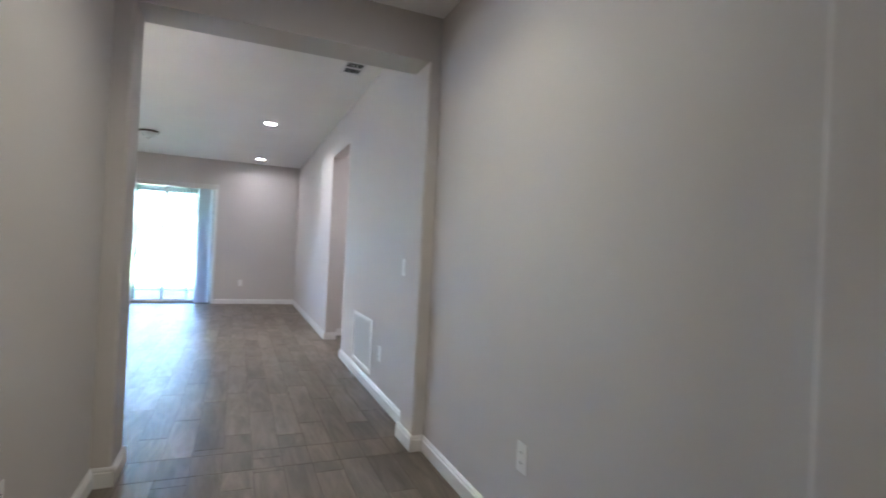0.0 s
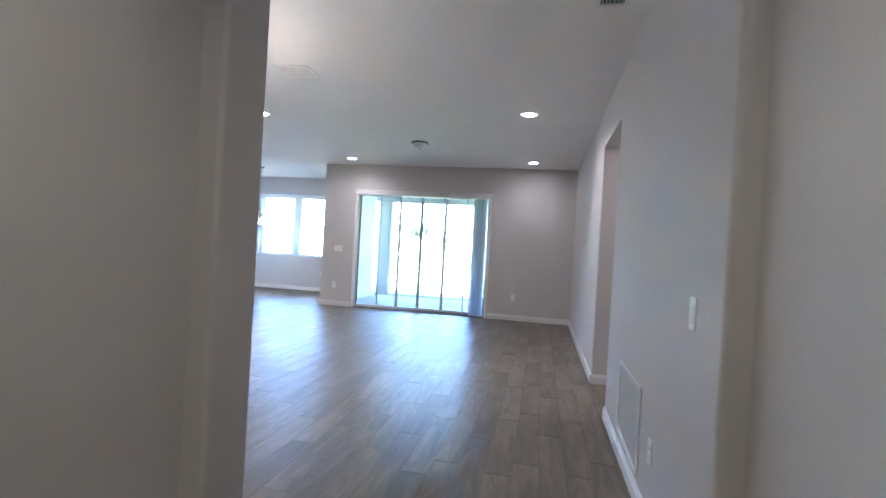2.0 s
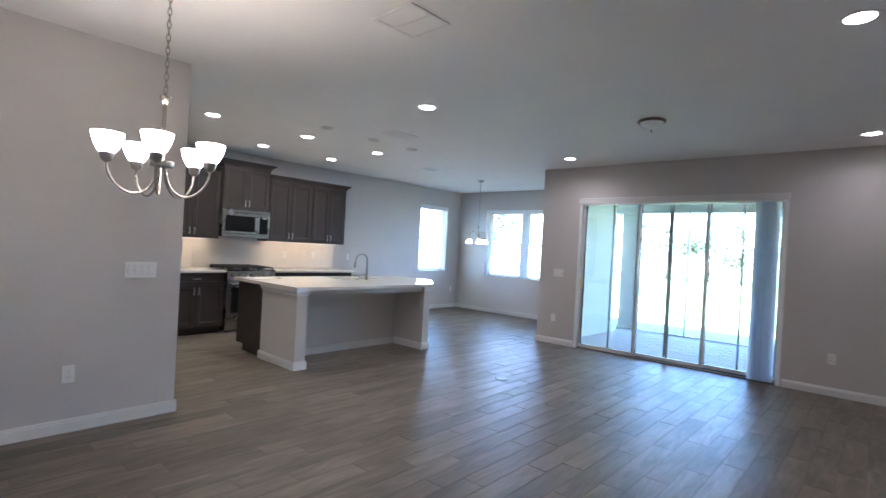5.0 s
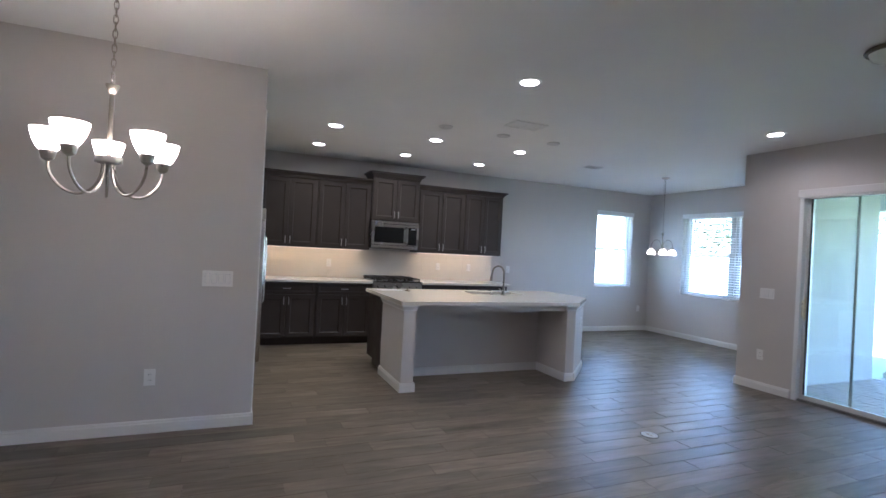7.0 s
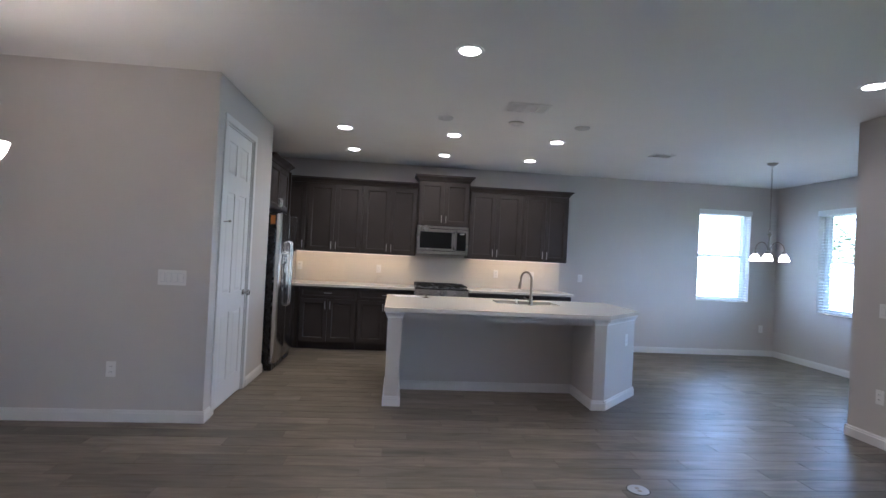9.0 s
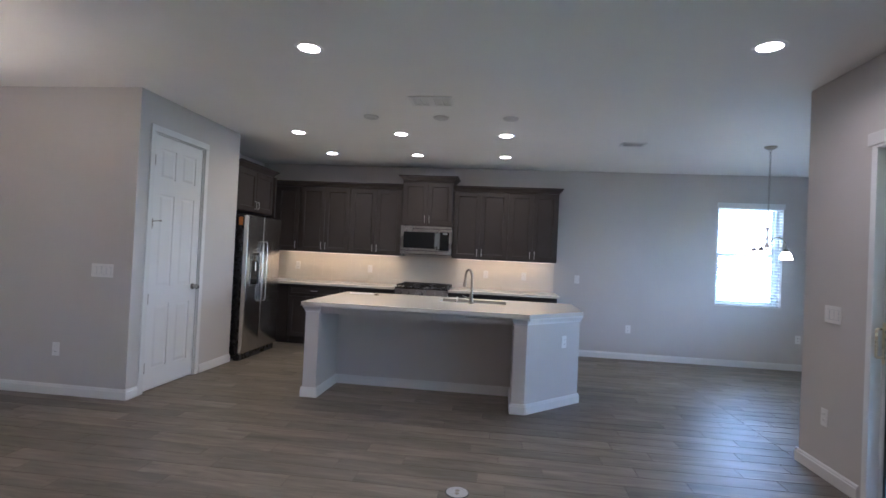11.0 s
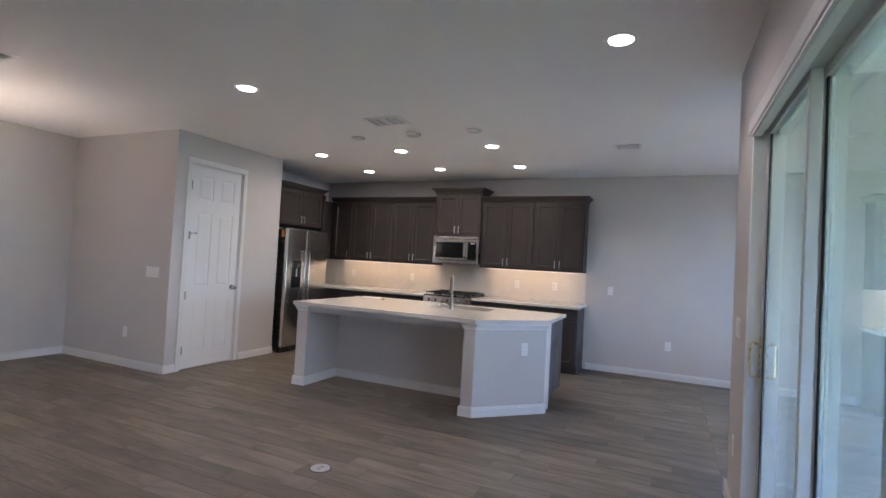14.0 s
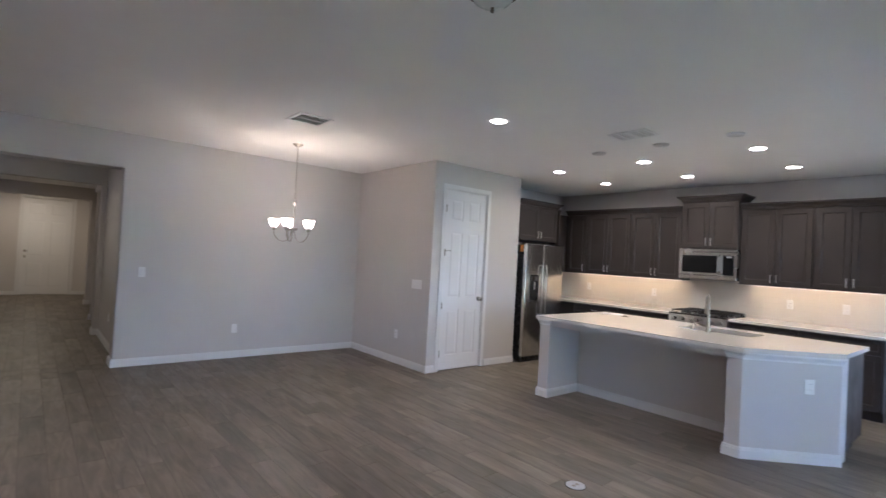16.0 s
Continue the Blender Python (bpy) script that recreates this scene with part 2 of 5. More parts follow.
def prism(bm, pts, z0, z1, bevel=0.0):
    lo = [bm.verts.new((x, y, z0)) for x, y in pts]
    hi = [bm.verts.new((x, y, z1)) for x, y in pts]
    k = len(pts)
    fs = [bm.faces.new(lo[::-1]), bm.faces.new(hi)]
    for i in range(k):
        fs.append(bm.faces.new((lo[i], lo[(i + 1) % k], hi[(i + 1) % k], hi[i])))
    bmesh.ops.recalc_face_normals(bm, faces=fs)
    if bevel:
        bmesh.ops.bevel(bm, geom=list({e for f in fs for e in f.edges}), offset=bevel, segments=2, affect="EDGES", profile=0.5)


def lathe(bm, prof, seg=24, at=(0, 0, 0), closed=False):
    """prof: (radius, z) pairs from bottom to top."""
    rings = []
    for r, z in prof:
        if r < 1e-5:
            rings.append([bm.verts.new((at[0], at[1], at[2] + z))])
        else:
            rings.append([bm.verts.new((at[0] + r * math.cos(2 * math.pi * i / seg), at[1] + r * math.sin(2 * math.pi * i / seg), at[2] + z)) for i in range(seg)])
    fs = []
    pairs = list(zip(rings, rings[1:])) + ([(rings[-1], rings[0])] if closed else [])
    for a, b in pairs:
        for i in range(seg):
            j = (i + 1) % seg
            if len(a) == 1 and len(b) == 1:
                continue
            if len(a) == 1:
                fs.append(bm.faces.new((a[0], b[j], b[i])))
            elif len(b) == 1:
                fs.append(bm.faces.new((a[i], a[j], b[0])))
            else:
                fs.append(bm.faces.new((a[i], a[j], b[j], b[i])))
    if not closed:
        if len(rings[0]) > 1:
            fs.append(bm.faces.new(rings[0][::-1]))
        if len(rings[-1]) > 1:
            fs.append(bm.faces.new(rings[-1]))
    bmesh.ops.recalc_face_normals(bm, faces=fs)


def tube(bm, pts, r, seg=10, closed=False):
    pts = [Vector(p) for p in pts]
    rad = r if isinstance(r, (list, tuple)) else [r] * len(pts)
    rings = []
    k = len(pts)
    ref = None
    for i, p in enumerate(pts):
        if closed:
            d = (pts[(i + 1) % k] - pts[i - 1]).normalized()
        else:
            d = (pts[min(i + 1, k - 1)] - pts[max(i - 1, 0)]).normalized()
        if ref is None:
            ref = d.orthogonal().normalized()
        u = (ref - d * ref.dot(d)).normalized()
        ref = u
        v = d.cross(u)
        rings.append([bm.verts.new(p + (u * math.cos(2 * math.pi * j / seg) + v * math.sin(2 * math.pi * j / seg)) * rad[i]) for j in range(seg)])
    fs = []
    for a, b in list(zip(rings, rings[1:])) + ([(rings[-1], rings[0])] if closed else []):
        for j in range(seg):
            fs.append(bm.faces.new((a[j], a[(j + 1) % seg], b[(j + 1) % seg], b[j])))
    if not closed:
        fs.append(bm.faces.new(rings[0][::-1]))
        fs.append(bm.faces.new(rings[-1]))
    bmesh.ops.recalc_face_normals(bm, faces=fs)


def rod(bm, a, b, r, seg=12):
    tube(bm, [a, b], r, seg)


def part(name, bm, material, parent=None, label="", smooth=False):
    me = bpy.data.meshes.new(name)
    bm.to_mesh(me)
    bm.free()
    me.materials.append(material)
    if smooth:
        for poly in me.polygons:
            poly.use_smooth = True
        me.set_sharp_from_angle(angle=radians(38))
    ob = new(name, me)
    if parent is not None:
        ob.parent = parent
    if label:
        ob["label"] = label
    return ob


def thing(name, m, label, category, group="", kind=""):
    e = new(name)
    e.empty_display_size = 0.1
    e.matrix_world = m
    return tagged(e, label, category, group, kind)


def B():
    return bmesh.new()


def solid(name, boxes, material, label="", category="", kind="structure", bevel=0.0):
    bm = B()
    for b in boxes:
        bx(bm, *b, bevel=bevel)
    return tagged(part(name, bm, material), label, category, "", kind)


# ---- walls, ceilings, ground ----
def wall_with_hole(name, axis, a0, a1, t0, t1, z1, hole, label, material=None):
    """A wall along axis from a0 to a1, thickness t0..t1, with one hole (h0, h1, zlo, zhi)."""
    h0, h1, zl, zh = hole
    spans = [(a0, h0, 0, z1), (h1, a1, 0, z1), (h0, h1, zh, z1)]
    if zl > 0:
        spans.append((h0, h1, 0, zl))
    boxes = [(s[0], s[1], t0, t1, s[2], s[3]) if axis == "x" else (t0, t1, s[0], s[1], s[2], s[3]) for s in spans]
    return solid(name, boxes, material or WALL, label, "wall")


RO = (5.42, 6.46)      # passage in the east wall
SL = (-3.355, -0.733)    # sliding door
SLZ = 2.245
NW = (-6.75, -4.80)    # breakfast nook windows
NWZ = (0.80, 2.305)
KW = (11.215, 12.10)    # west window
KWZ = (0.855, 2.335)
OP = (-0.844, 0.672)    # opening from the hall
OPZ = 2.33

wall_with_hole("wall_east", "y", DINS, BACK + 0.2, EAST, EAST + 0.14, CEIL, (RO[0], RO[1], 0, 2.34), "greige painted living room wall with a plain passage opening")
wall_with_hole("wall_north", "x", -3.98, EAST, BACK, BACK + 0.2, CEIL, (SL[0], SL[1], 0, SLZ), "greige painted wall round the patio sliding door")
solid("wall_nook_east", [(PX, -3.80, BACK + 0.004, NOOKN, 0, CEIL)], WALL, "greige painted breakfast nook side wall", "wall")
wall_with_hole("wall_nook_north", "x", WEST - 0.2, -3.80, NOOKN, NOOKN + 0.2, CEIL, (NW[0], NW[1], NWZ[0], NWZ[1]), "greige painted breakfast nook wall with a wide window opening")
wall_with_hole("wall_west", "y", 4.15, NOOKN, WEST - 0.2, WEST, CEIL, (KW[0], KW[1], KWZ[0], KWZ[1]), "greige painted kitchen wall with one window opening")
solid("wall_kitchen_south", [(WEST, FRX, 4.15, 4.30, 0, CEIL)], WALL, "greige painted wall behind the refrigerator", "wall")
wall_with_hole("wall_pantry", "x", FRX, PX, PY - 0.12, PY, CEIL, (-4.955, -4.195, 0, 2.40), "greige painted pantry wall with a door opening")
# second box: unseen back wall, added to keep skylight out of the pantry
solid("wall_pantry_side", [(FRX, FRX + 0.12, 3.2, PY - 0.12, 0, CEIL), (FRX + 0.12, PX - 0.12, 3.2, 3.32, 0, CEIL)], WALL, "greige pantry side wall, with an unseen back wall added against light leaks", "wall")
solid("wall_dining_west", [(PX - 0.12, PX, DINS - DTH, PY - 0.12, 0, CEIL)], WALL, "greige painted dining area wall", "wall")


def stub(x0, x1, y0, y1, z0, z1, edge, lo=-99, hi=99):
    """A wall end whose vertical corners on the plane x = edge, between y = lo and hi, are rounded."""
    bm = B()
    vs = bx(bm, x0, x1, y0, y1, z0, z1)
    es = [e for e in bm.edges if abs(e.verts[0].co.z - e.verts[1].co.z) > 0.5 and abs(e.verts[0].co.x - edge) < 1e-5 and lo < e.verts[0].co.y < hi]
    bmesh.ops.bevel(bm, geom=es, offset=0.018, segments=8, affect="EDGES", profile=0.5)
    return bm


bm = B()
bx(bm, PX, OP[0] - 0.06, DINS - DTH, DINS, 0, CEIL)
bx(bm, OP[0] - 0.06, OP[1] + 0.06, DINS - DTH, DINS, OPZ, CEIL)
bx(bm, OP[1] + 0.06, EAST + 0.14, DINS - DTH, DINS, 0, CEIL)
tagged(part("wall_south", bm, WALL), "greige painted dining wall with the hall opening", "wall", "", "structure")
tagged(part("wall_end_1", stub(OP[0] - 0.06, OP[0], DINS - DTH, DINS, 0, OPZ, OP[0]), WALL), "rounded greige wall end of the hall opening", "wall", "", "structure")
tagged(part("wall_end_2", stub(OP[1], OP[1] + 0.06, DINS - DTH, DINS, 0, OPZ, OP[1]), WALL), "rounded greige wall end of the hall opening", "wall", "", "structure")

HL, HR, HF = -0.93, 0.745, -6.05
HW = -1.25             # the foyer's west wall
A1, A2 = (0.40, 0.62), (-3.84, -3.70)   # openings across the hall
solid("wall_hall_west", [(HL - 0.12, HL, 0.40, DINS - DTH, 0, HALLC), (HL - 0.12, HL, -1.13, 0.40, OPZ, HALLC)], WALL, "greige painted entrance hall wall", "wall")
solid("wall_hall_east", [(HR, HR + 0.14, HF, DINS - DTH, 0, HALLC)], WALL, "greige painted hall wall", "wall")
solid("wall_foyer_west", [(HW - 0.12, HW, HF, -1.27, 0, HALLC), (HW - 0.9, -0.97, -1.27, -1.13, 0, HALLC)], WALL, "greige painted foyer wall beside the side passage", "wall")
solid("wall_hall_passage", [(HW - 0.9, HL - 0.12, 0.40, 0.54, 0, HALLC), (HW - 1.04, HW - 0.9, -1.27, 0.54, 0, HALLC)], WALL, "greige painted walls of the short side passage", "wall")
for k, (ya, yb, x0, x1) in enumerate(((A1[0], A1[1], HL, HL + 0.07), (A2[0], A2[1], HW, -1.06))):
    bm = stub(x0, x1, ya, yb, 0, OPZ, x1)
    bx(bm, x0, HR, ya, yb, OPZ, HALLC)
    tagged(part("wall_arch_%d" % (k + 1), bm, WALL), "plain greige cased opening across the hall", "wall", "", "structure")
    tagged(part("wall_arch_end_%d" % (k + 1), stub(HR - 0.10, HR, ya, yb, 0, OPZ, HR - 0.10), WALL), "rounded greige wall end of the hall arch", "wall", "", "structure")
wall_with_hole("wall_front", "x", HW - 0.12, HR + 0.14, HF - 0.2, HF, HALLC, (-0.875, 0.105, 0, 2.40), "greige painted wall round the front door")
solid("wall_side_hall", [(EAST + 0.14, 2.3, 4.9, 5.04, 0, CEIL), (EAST + 0.14, 2.3, 6.75, 6.89, 0, CEIL), (2.3, 2.44, 4.9, 6.89, 0, CEIL)], WALL, "greige painted walls of the bedroom passage", "wall")

solid("ceiling", [(WEST - 0.2, EAST + 0.14, DINS - DTH, BACK + 0.2, CEIL, CEIL + 0.12), (WEST - 0.2, -3.80, BACK + 0.2, NOOKN + 0.2, CEIL, CEIL + 0.12), (EAST + 0.14, 2.44, 4.9, 6.89, CEIL, CEIL + 0.12)], CEILM, "flat white textured ceiling", "ceiling")
solid("ceiling_hall", [(HW - 1.04, HR + 0.14, HF - 0.2, DINS - DTH - 0.004, HALLC, HALLC + 0.14)], CEILM, "lower white hall ceiling", "ceiling")
solid("floor", [(WEST - 0.2, 2.44, HF - 0.2, BACK + 0.02, -0.12, -0.0014), (WEST - 0.2, -3.80, BACK + 0.02, NOOKN + 0.2, -0.12, -0.0014)], GROUT, "dark grout bed under the floor tiles", "floor")
solid("roof", [(-8.5, 3.2, -7.4, 14.0, 2.98, 3.14)], ROOFM, "dark shingled roof slab with eaves", "roof")

# the lanai outside the sliding door
solid("wall_stucco", [(-3.80, -3.78, BACK + 0.2, NOOKN + 0.22, -0.05, 2.75), (-3.78, SL[0], BACK + 0.2, BACK + 0.215, -0.05, 2.75), (SL[1], 1.0, BACK + 0.2, BACK + 0.215, -0.05, 2.75), (SL[0], SL[1], BACK + 0.2, BACK + 0.215, SLZ, 2.75), (WEST - 0.22, -3.78, NOOKN + 0.2, NOOKN + 0.22, 2.32, 2.75)], STUCCO, "pale rough stucco wall round the covered patio", "wall")
solid("ceiling_lanai", [(-3.80, 1.14, BACK + 0.2, 13.5, 2.62, 2.72)], CEILM, "white ceiling of the covered patio", "ceiling")
solid("beam_lanai", [(-4.1, 1.14, 13.24, 13.5, 2.30, 2.62)], STUCCO, "pale stucco beam at the edge of the patio", "beam")
solid("lanai_floor", [(-3.78, 1.14, BACK + 0.21, 13.5, -0.12, -0.03)], PAVER, "greyish paver floor of the covered patio", "patio")
bm = B()
bx(bm, -200, 200, -160, 240, -0.40, -0.13)
tagged(part("ground", bm, GRASS), "sunlit mown lawn reaching into the distance", "lawn", "", "structure")


def column(x, y):
    e = thing("patio_column", pose(x, y, -0.13), "square pale stucco column holding the patio roof", "column", "patio columns")
    bm = B()
    bx(bm, -0.165, 0.165, -0.12, 0.12, 0, 2.43, bevel=0.012)
    part("shaft", bm, STUCCO, e)
    bm = B()
    bx(bm, -0.185, 0.185, -0.14, 0.14, 0, 0.16, bevel=0.01)
    part("plinth", bm, STUCCO, e)
    return e


column(-3.68, 13.36)


# ---- trim ----
def baseboard(p, q, nx, ny, h=0.092):
    """A board from p to q on a wall whose face looks along (nx, ny)."""
    bm = B()
    prof = ((0, 0), (0.016, 0), (0.016, h * 0.74), (0.011, h * 0.80), (0.011, h * 0.88), (0.005, h), (0, h))
    ends = []
    for c in (p, q):
        ends.append([bm.verts.new((c[0] + nx * (d + 0.001), c[1] + ny * (d + 0.001), z + 0.001)) for d, z in prof])
    k = len(prof)
    for i in range(k):
        bm.faces.new((ends[0][i], ends[0][(i + 1) % k], ends[1][(i + 1) % k], ends[1][i]))
    bm.faces.new(ends[0])
    bm.faces.new(ends[1][::-1])
    bmesh.ops.recalc_face_normals(bm, faces=bm.faces[:])
    return bm


def base(p, q, nx, ny):
    return tagged(part("baseboard", baseboard(p, q, nx, ny), TRIM), "white painted moulded baseboard along the wall", "baseboard", "", "structure")


E_ = 0.016
base((EAST, DINS), (EAST, RO[0]), -1, 0)
base((EAST, RO[1]), (EAST, BACK), -1, 0)
base((EAST, RO[1]), (EAST + 0.14, RO[1]), 0, -1)
base((EAST, RO[0]), (EAST + 0.14, RO[0]), 0, 1)
base((EAST + 0.14, 6.75), (2.3, 6.75), 0, -1)
base((2.3, 5.04), (2.3, 6.75), -1, 0)
base((EAST, BACK), (SL[1] + 0.02, BACK), 0, -1)
base((SL[0] - 0.02, BACK), (PX - E_, BACK), 0, -1)
base((PX, BACK - E_), (PX, NOOKN), -1, 0)
base((PX, NOOKN), (WEST, NOOKN), 0, -1)
base((WEST, NOOKN), (WEST, 8.97), 1, 0)
base((FRX, PY), (-5.03, PY), 0, 1)
base((-4.13, PY), (PX + E_, PY), 0, 1)
base((PX, PY + E_), (PX, DINS), 1, 0)
base((PX, DINS), (OP[0] + E_, DINS), 0, 1)
base((OP[0], DINS + E_), (OP[0], DINS - DTH - E_), 1, 0)
base((OP[0] + E_, DINS - DTH), (HL, DINS - DTH), 0, -1)
base((HL, DINS - DTH), (HL, A1[1]), 1, 0)
base((OP[1] - E_, DINS), (EAST, DINS), 0, 1)
base((OP[1], DINS + E_), (OP[1], DINS - DTH - E_), -1, 0)
base((OP[1] - E_, DINS - DTH), (HR, DINS - DTH), 0, -1)
base((HR, DINS - DTH), (HR, A1[1]), -1, 0)
for (ya, yb), xl in ((A1, HL + 0.07), (A2, -1.06)):
    base((xl - 0.09, yb), (xl + E_, yb), 0, 1)
    base((xl, yb + E_), (xl, ya), 1, 0)
    base((HR - 0.10 - E_, yb), (HR, yb), 0, 1)
    base((HR - 0.10, yb + E_), (HR - 0.10, ya), -1, 0)
base((HL, -1.13), (-0.97 + E_, -1.13), 0, 1)
base((-0.97, -1.13 + E_), (-0.97, -1.27), 1, 0)
base((HW, -1.27), (HW, A2[1]), 1, 0)
base((HW, A2[0]), (HW, HF), 1, 0)
base((HR, A1[0]), (HR, A2[1]), -1, 0)
base((HR, A2[0]), (HR, HF), -1, 0)
base((HW, HF), (-0.945, HF), 0, 1)
base((0.175, HF), (HR, HF), 0, 1)


# ---- doors ----
def panel_door(name, m, w, h, label, knob_x, deadbolt=False, hinges_x=None):
    """A six-panel door, local x across, facing +y, from x 0 to w."""
    e = thing(name, m, label, "door", "", "structure")
    st, th = 0.105, 0.036
    pw = (w - 3 * st) / 2
    rows = [(0.20, 0.335 * h), (0.405 * h, 0.77 * h), (0.835 * h, h - 0.115)]
    bm = B()
    for x0 in (0, st + pw, 2 * st + 2 * pw):
        bx(bm, x0, x0 + st, -th, 0, 0.008, h)
    zs = [0.008] + [v for r in rows for v in r] + [h]
    for i in range(0, len(zs), 2):
        for x0 in (st, 2 * st + pw):
            bx(bm, x0, x0 + pw, -th, 0, zs[i], zs[i + 1])
    part("slab", bm, DOORP, e)
    for z0, z1 in rows:
        for x0 in (st, 2 * st + pw):
            bm = B()
            bx(bm, x0, x0 + pw, -th + 0.004, -0.007, z0, z1)
            a = 0.014
            vs = []
            for d, s in ((-0.007, a), (-0.0015, a + 0.022)):
                vs.append([bm.verts.new((x, d, z)) for x, z in ((x0 + s, z0 + s), (x0 + pw - s, z0 + s), (x0 + pw - s, z1 - s), (x0 + s, z1 - s))])
            for i in range(4):
                bm.faces.new((vs[0][i], vs[0][(i + 1) % 4], vs[1][(i + 1) % 4], vs[1][i]))
            bm.faces.new(vs[1])
            bmesh.ops.recalc_face_normals(bm, faces=bm.faces[:])
            part("panel", bm, DOORP, e)
    for zz, big in ((0.94, True),) + (((1.08, False),) if deadbolt else ()):
        bm = B()
        lathe(bm, ((0.031, 0), (0.031, 0.006), (0.012, 0.010), (0.012, 0.030), (0.026, 0.038), (0.029, 0.052), (0.022, 0.064), (0.0, 0.067)) if big else ((0.031, 0), (0.031, 0.012), (0.020, 0.018), (0.0, 0.019)), 20)
        k = part("knob" if big else "deadbolt", bm, KNOBM, e, "brushed nickel round knob" if big else "brushed nickel deadbolt", True)
        k.matrix_local = pose(knob_x, 0.0, zz, -90)
    if hinges_x is not None:
        for zz in (0.22, h * 0.36, h * 0.64 + 0.03, h - 0.24):
            bm = B()
            bx(bm, hinges_x - 0.012, hinges_x + 0.012, 0.0005, 0.003, zz - 0.045, zz + 0.045)
            rod(bm, (hinges_x, 0.008, zz - 0.048), (hinges_x, 0.008, zz + 0.048), 0.006, 8)
            part("hinge", bm, NICKEL, e, "brushed nickel hinge")
    return e


def casing(name, x0, x1, h, y, sgn, label, w=0.062):
    bm = B()
    t = 0.016 * sgn
    bx(bm, x0 - w, x0, y + 0.001 * sgn, y + t, 0, h, bevel=0.004)
    bx(bm, x1, x1 + w, y + 0.001 * sgn, y + t, 0, h, bevel=0.004)
    bx(bm, x0 - w, x1 + w, y + 0.001 * sgn, y + t, h, h + w, bevel=0.004)
    tagged(part(name, bm, TRIM), label, "door casing", "", "structure")


# pantry door: hinges towards the dining side, knob towards the kitchen
casing("door_casing_1", -4.955, -4.195, 2.40, PY, 1, "white painted casing round the pantry door")
solid("door_jamb", [(-4.954, -4.942, PY - 0.119, PY - 0.001, 0, 2.399), (-4.208, -4.196, PY - 0.119, PY - 0.001, 0, 2.399), (-4.942, -4.208, PY - 0.119, PY - 0.001, 2.388, 2.399)], TRIM, "white pantry door jamb", "door jamb")
d1 = panel_door("door_1", pose(-4.939, PY - 0.012, 0.004), 0.728, 2.382, "closed white six-panel pantry door", 0.062, hinges_x=0.722)
bm = B()
bx(bm, 0.70, 0.728, 0.0005, 0.004, 1.52, 1.60)
rod(bm, (0.715, 0.004, 1.575), (0.668, 0.045, 1.585), 0.004, 8)
rod(bm, (0.668, 0.045, 1.585), (0.655, 0.052, 1.585), 0.008, 8)
part("door_stop", bm, NICKEL, d1, "small nickel hinge door stop")
casing("door_casing_2", -0.875, 0.105, 2.40, HF, 1, "white painted casing round the front door", 0.07)
# unseen stops behind the slab, added so its gaps leak no daylight
solid("front_door_light_stop", [(-0.874, -0.82, HF - 0.19, HF - 0.058, 0, 2.399), (0.05, 0.104, HF - 0.19, HF - 0.058, 0, 2.399), (-0.82, 0.05, HF - 0.19, HF - 0.058, 2.34, 2.399), (-0.82, 0.05, HF - 0.19, HF - 0.058, 0, 0.03)], TRIM, "unseen white stops behind the front door, added against light leaks", "door frame")
d2 = panel_door("door_2", pose(-0.867, HF - 0.02, 0.004), 0.964, 2.39, "closed white six-panel front door", 0.964 - 0.07, True)
bm = B()
bx(bm, 0.435, 0.525, 0.0005, 0.004, 1.485, 1.510, bevel=0.001)
part("viewer_plate", bm, PLASTIC, d2, "small white label at eye height")


# ---- windows ----
def window_unit(name, m, w, h, label, depth=0.2):
    """Single-hung window, local x across, room side towards -y, from (0, 0, 0) at the inner wall face; the frame sits near the outer face."""
    e = thing(name, m, label, "window", "", "structure")
    f, y0, y1 = 0.045, depth - 0.09, depth - 0.02
    bm = B()
    bx(bm, 0, f, y0, y1, 0, h)
    bx(bm, w - f, w, y0, y1, 0, h)
    bx(bm, f, w - f, y0, y1, 0, f)
    bx(bm, f, w - f, y0, y1, h - f, h)
    part("window_frame", bm, VINYL, e)
    for k, (z0, z1, yy) in enumerate(((f, h * 0.52, y0 + 0.012), (h * 0.49, h - f, y0 + 0.036))):
        s = 0.034
        bm = B()
        bx(bm, f, f + s, yy, yy + 0.022, z0, z1)
        bx(bm, w - f - s, w - f, yy, yy + 0.022, z0, z1)
        bx(bm, f + s, w - f - s, yy, yy + 0.022, z0, z0 + s)
        bx(bm, f + s, w - f - s, yy, yy + 0.022, z1 - s, z1)
        sash = part("sash", bm, VINYL, e)
        bm = B()
        bx(bm, f + s, w - f - s, yy + 0.009, yy + 0.013, z0 + s, z1 - s)
        g = part("pane", bm, GLASS, sash, "clear window glass")
        g.visible_shadow = False
    bm = B()
    bx(bm, 0.001, w - 0.001, -0.022, y0 - 0.001, 0.001, 0.019, bevel=0.004)
    part("window_sill", bm, QUARTZ, e, "white stone sill")
    return e


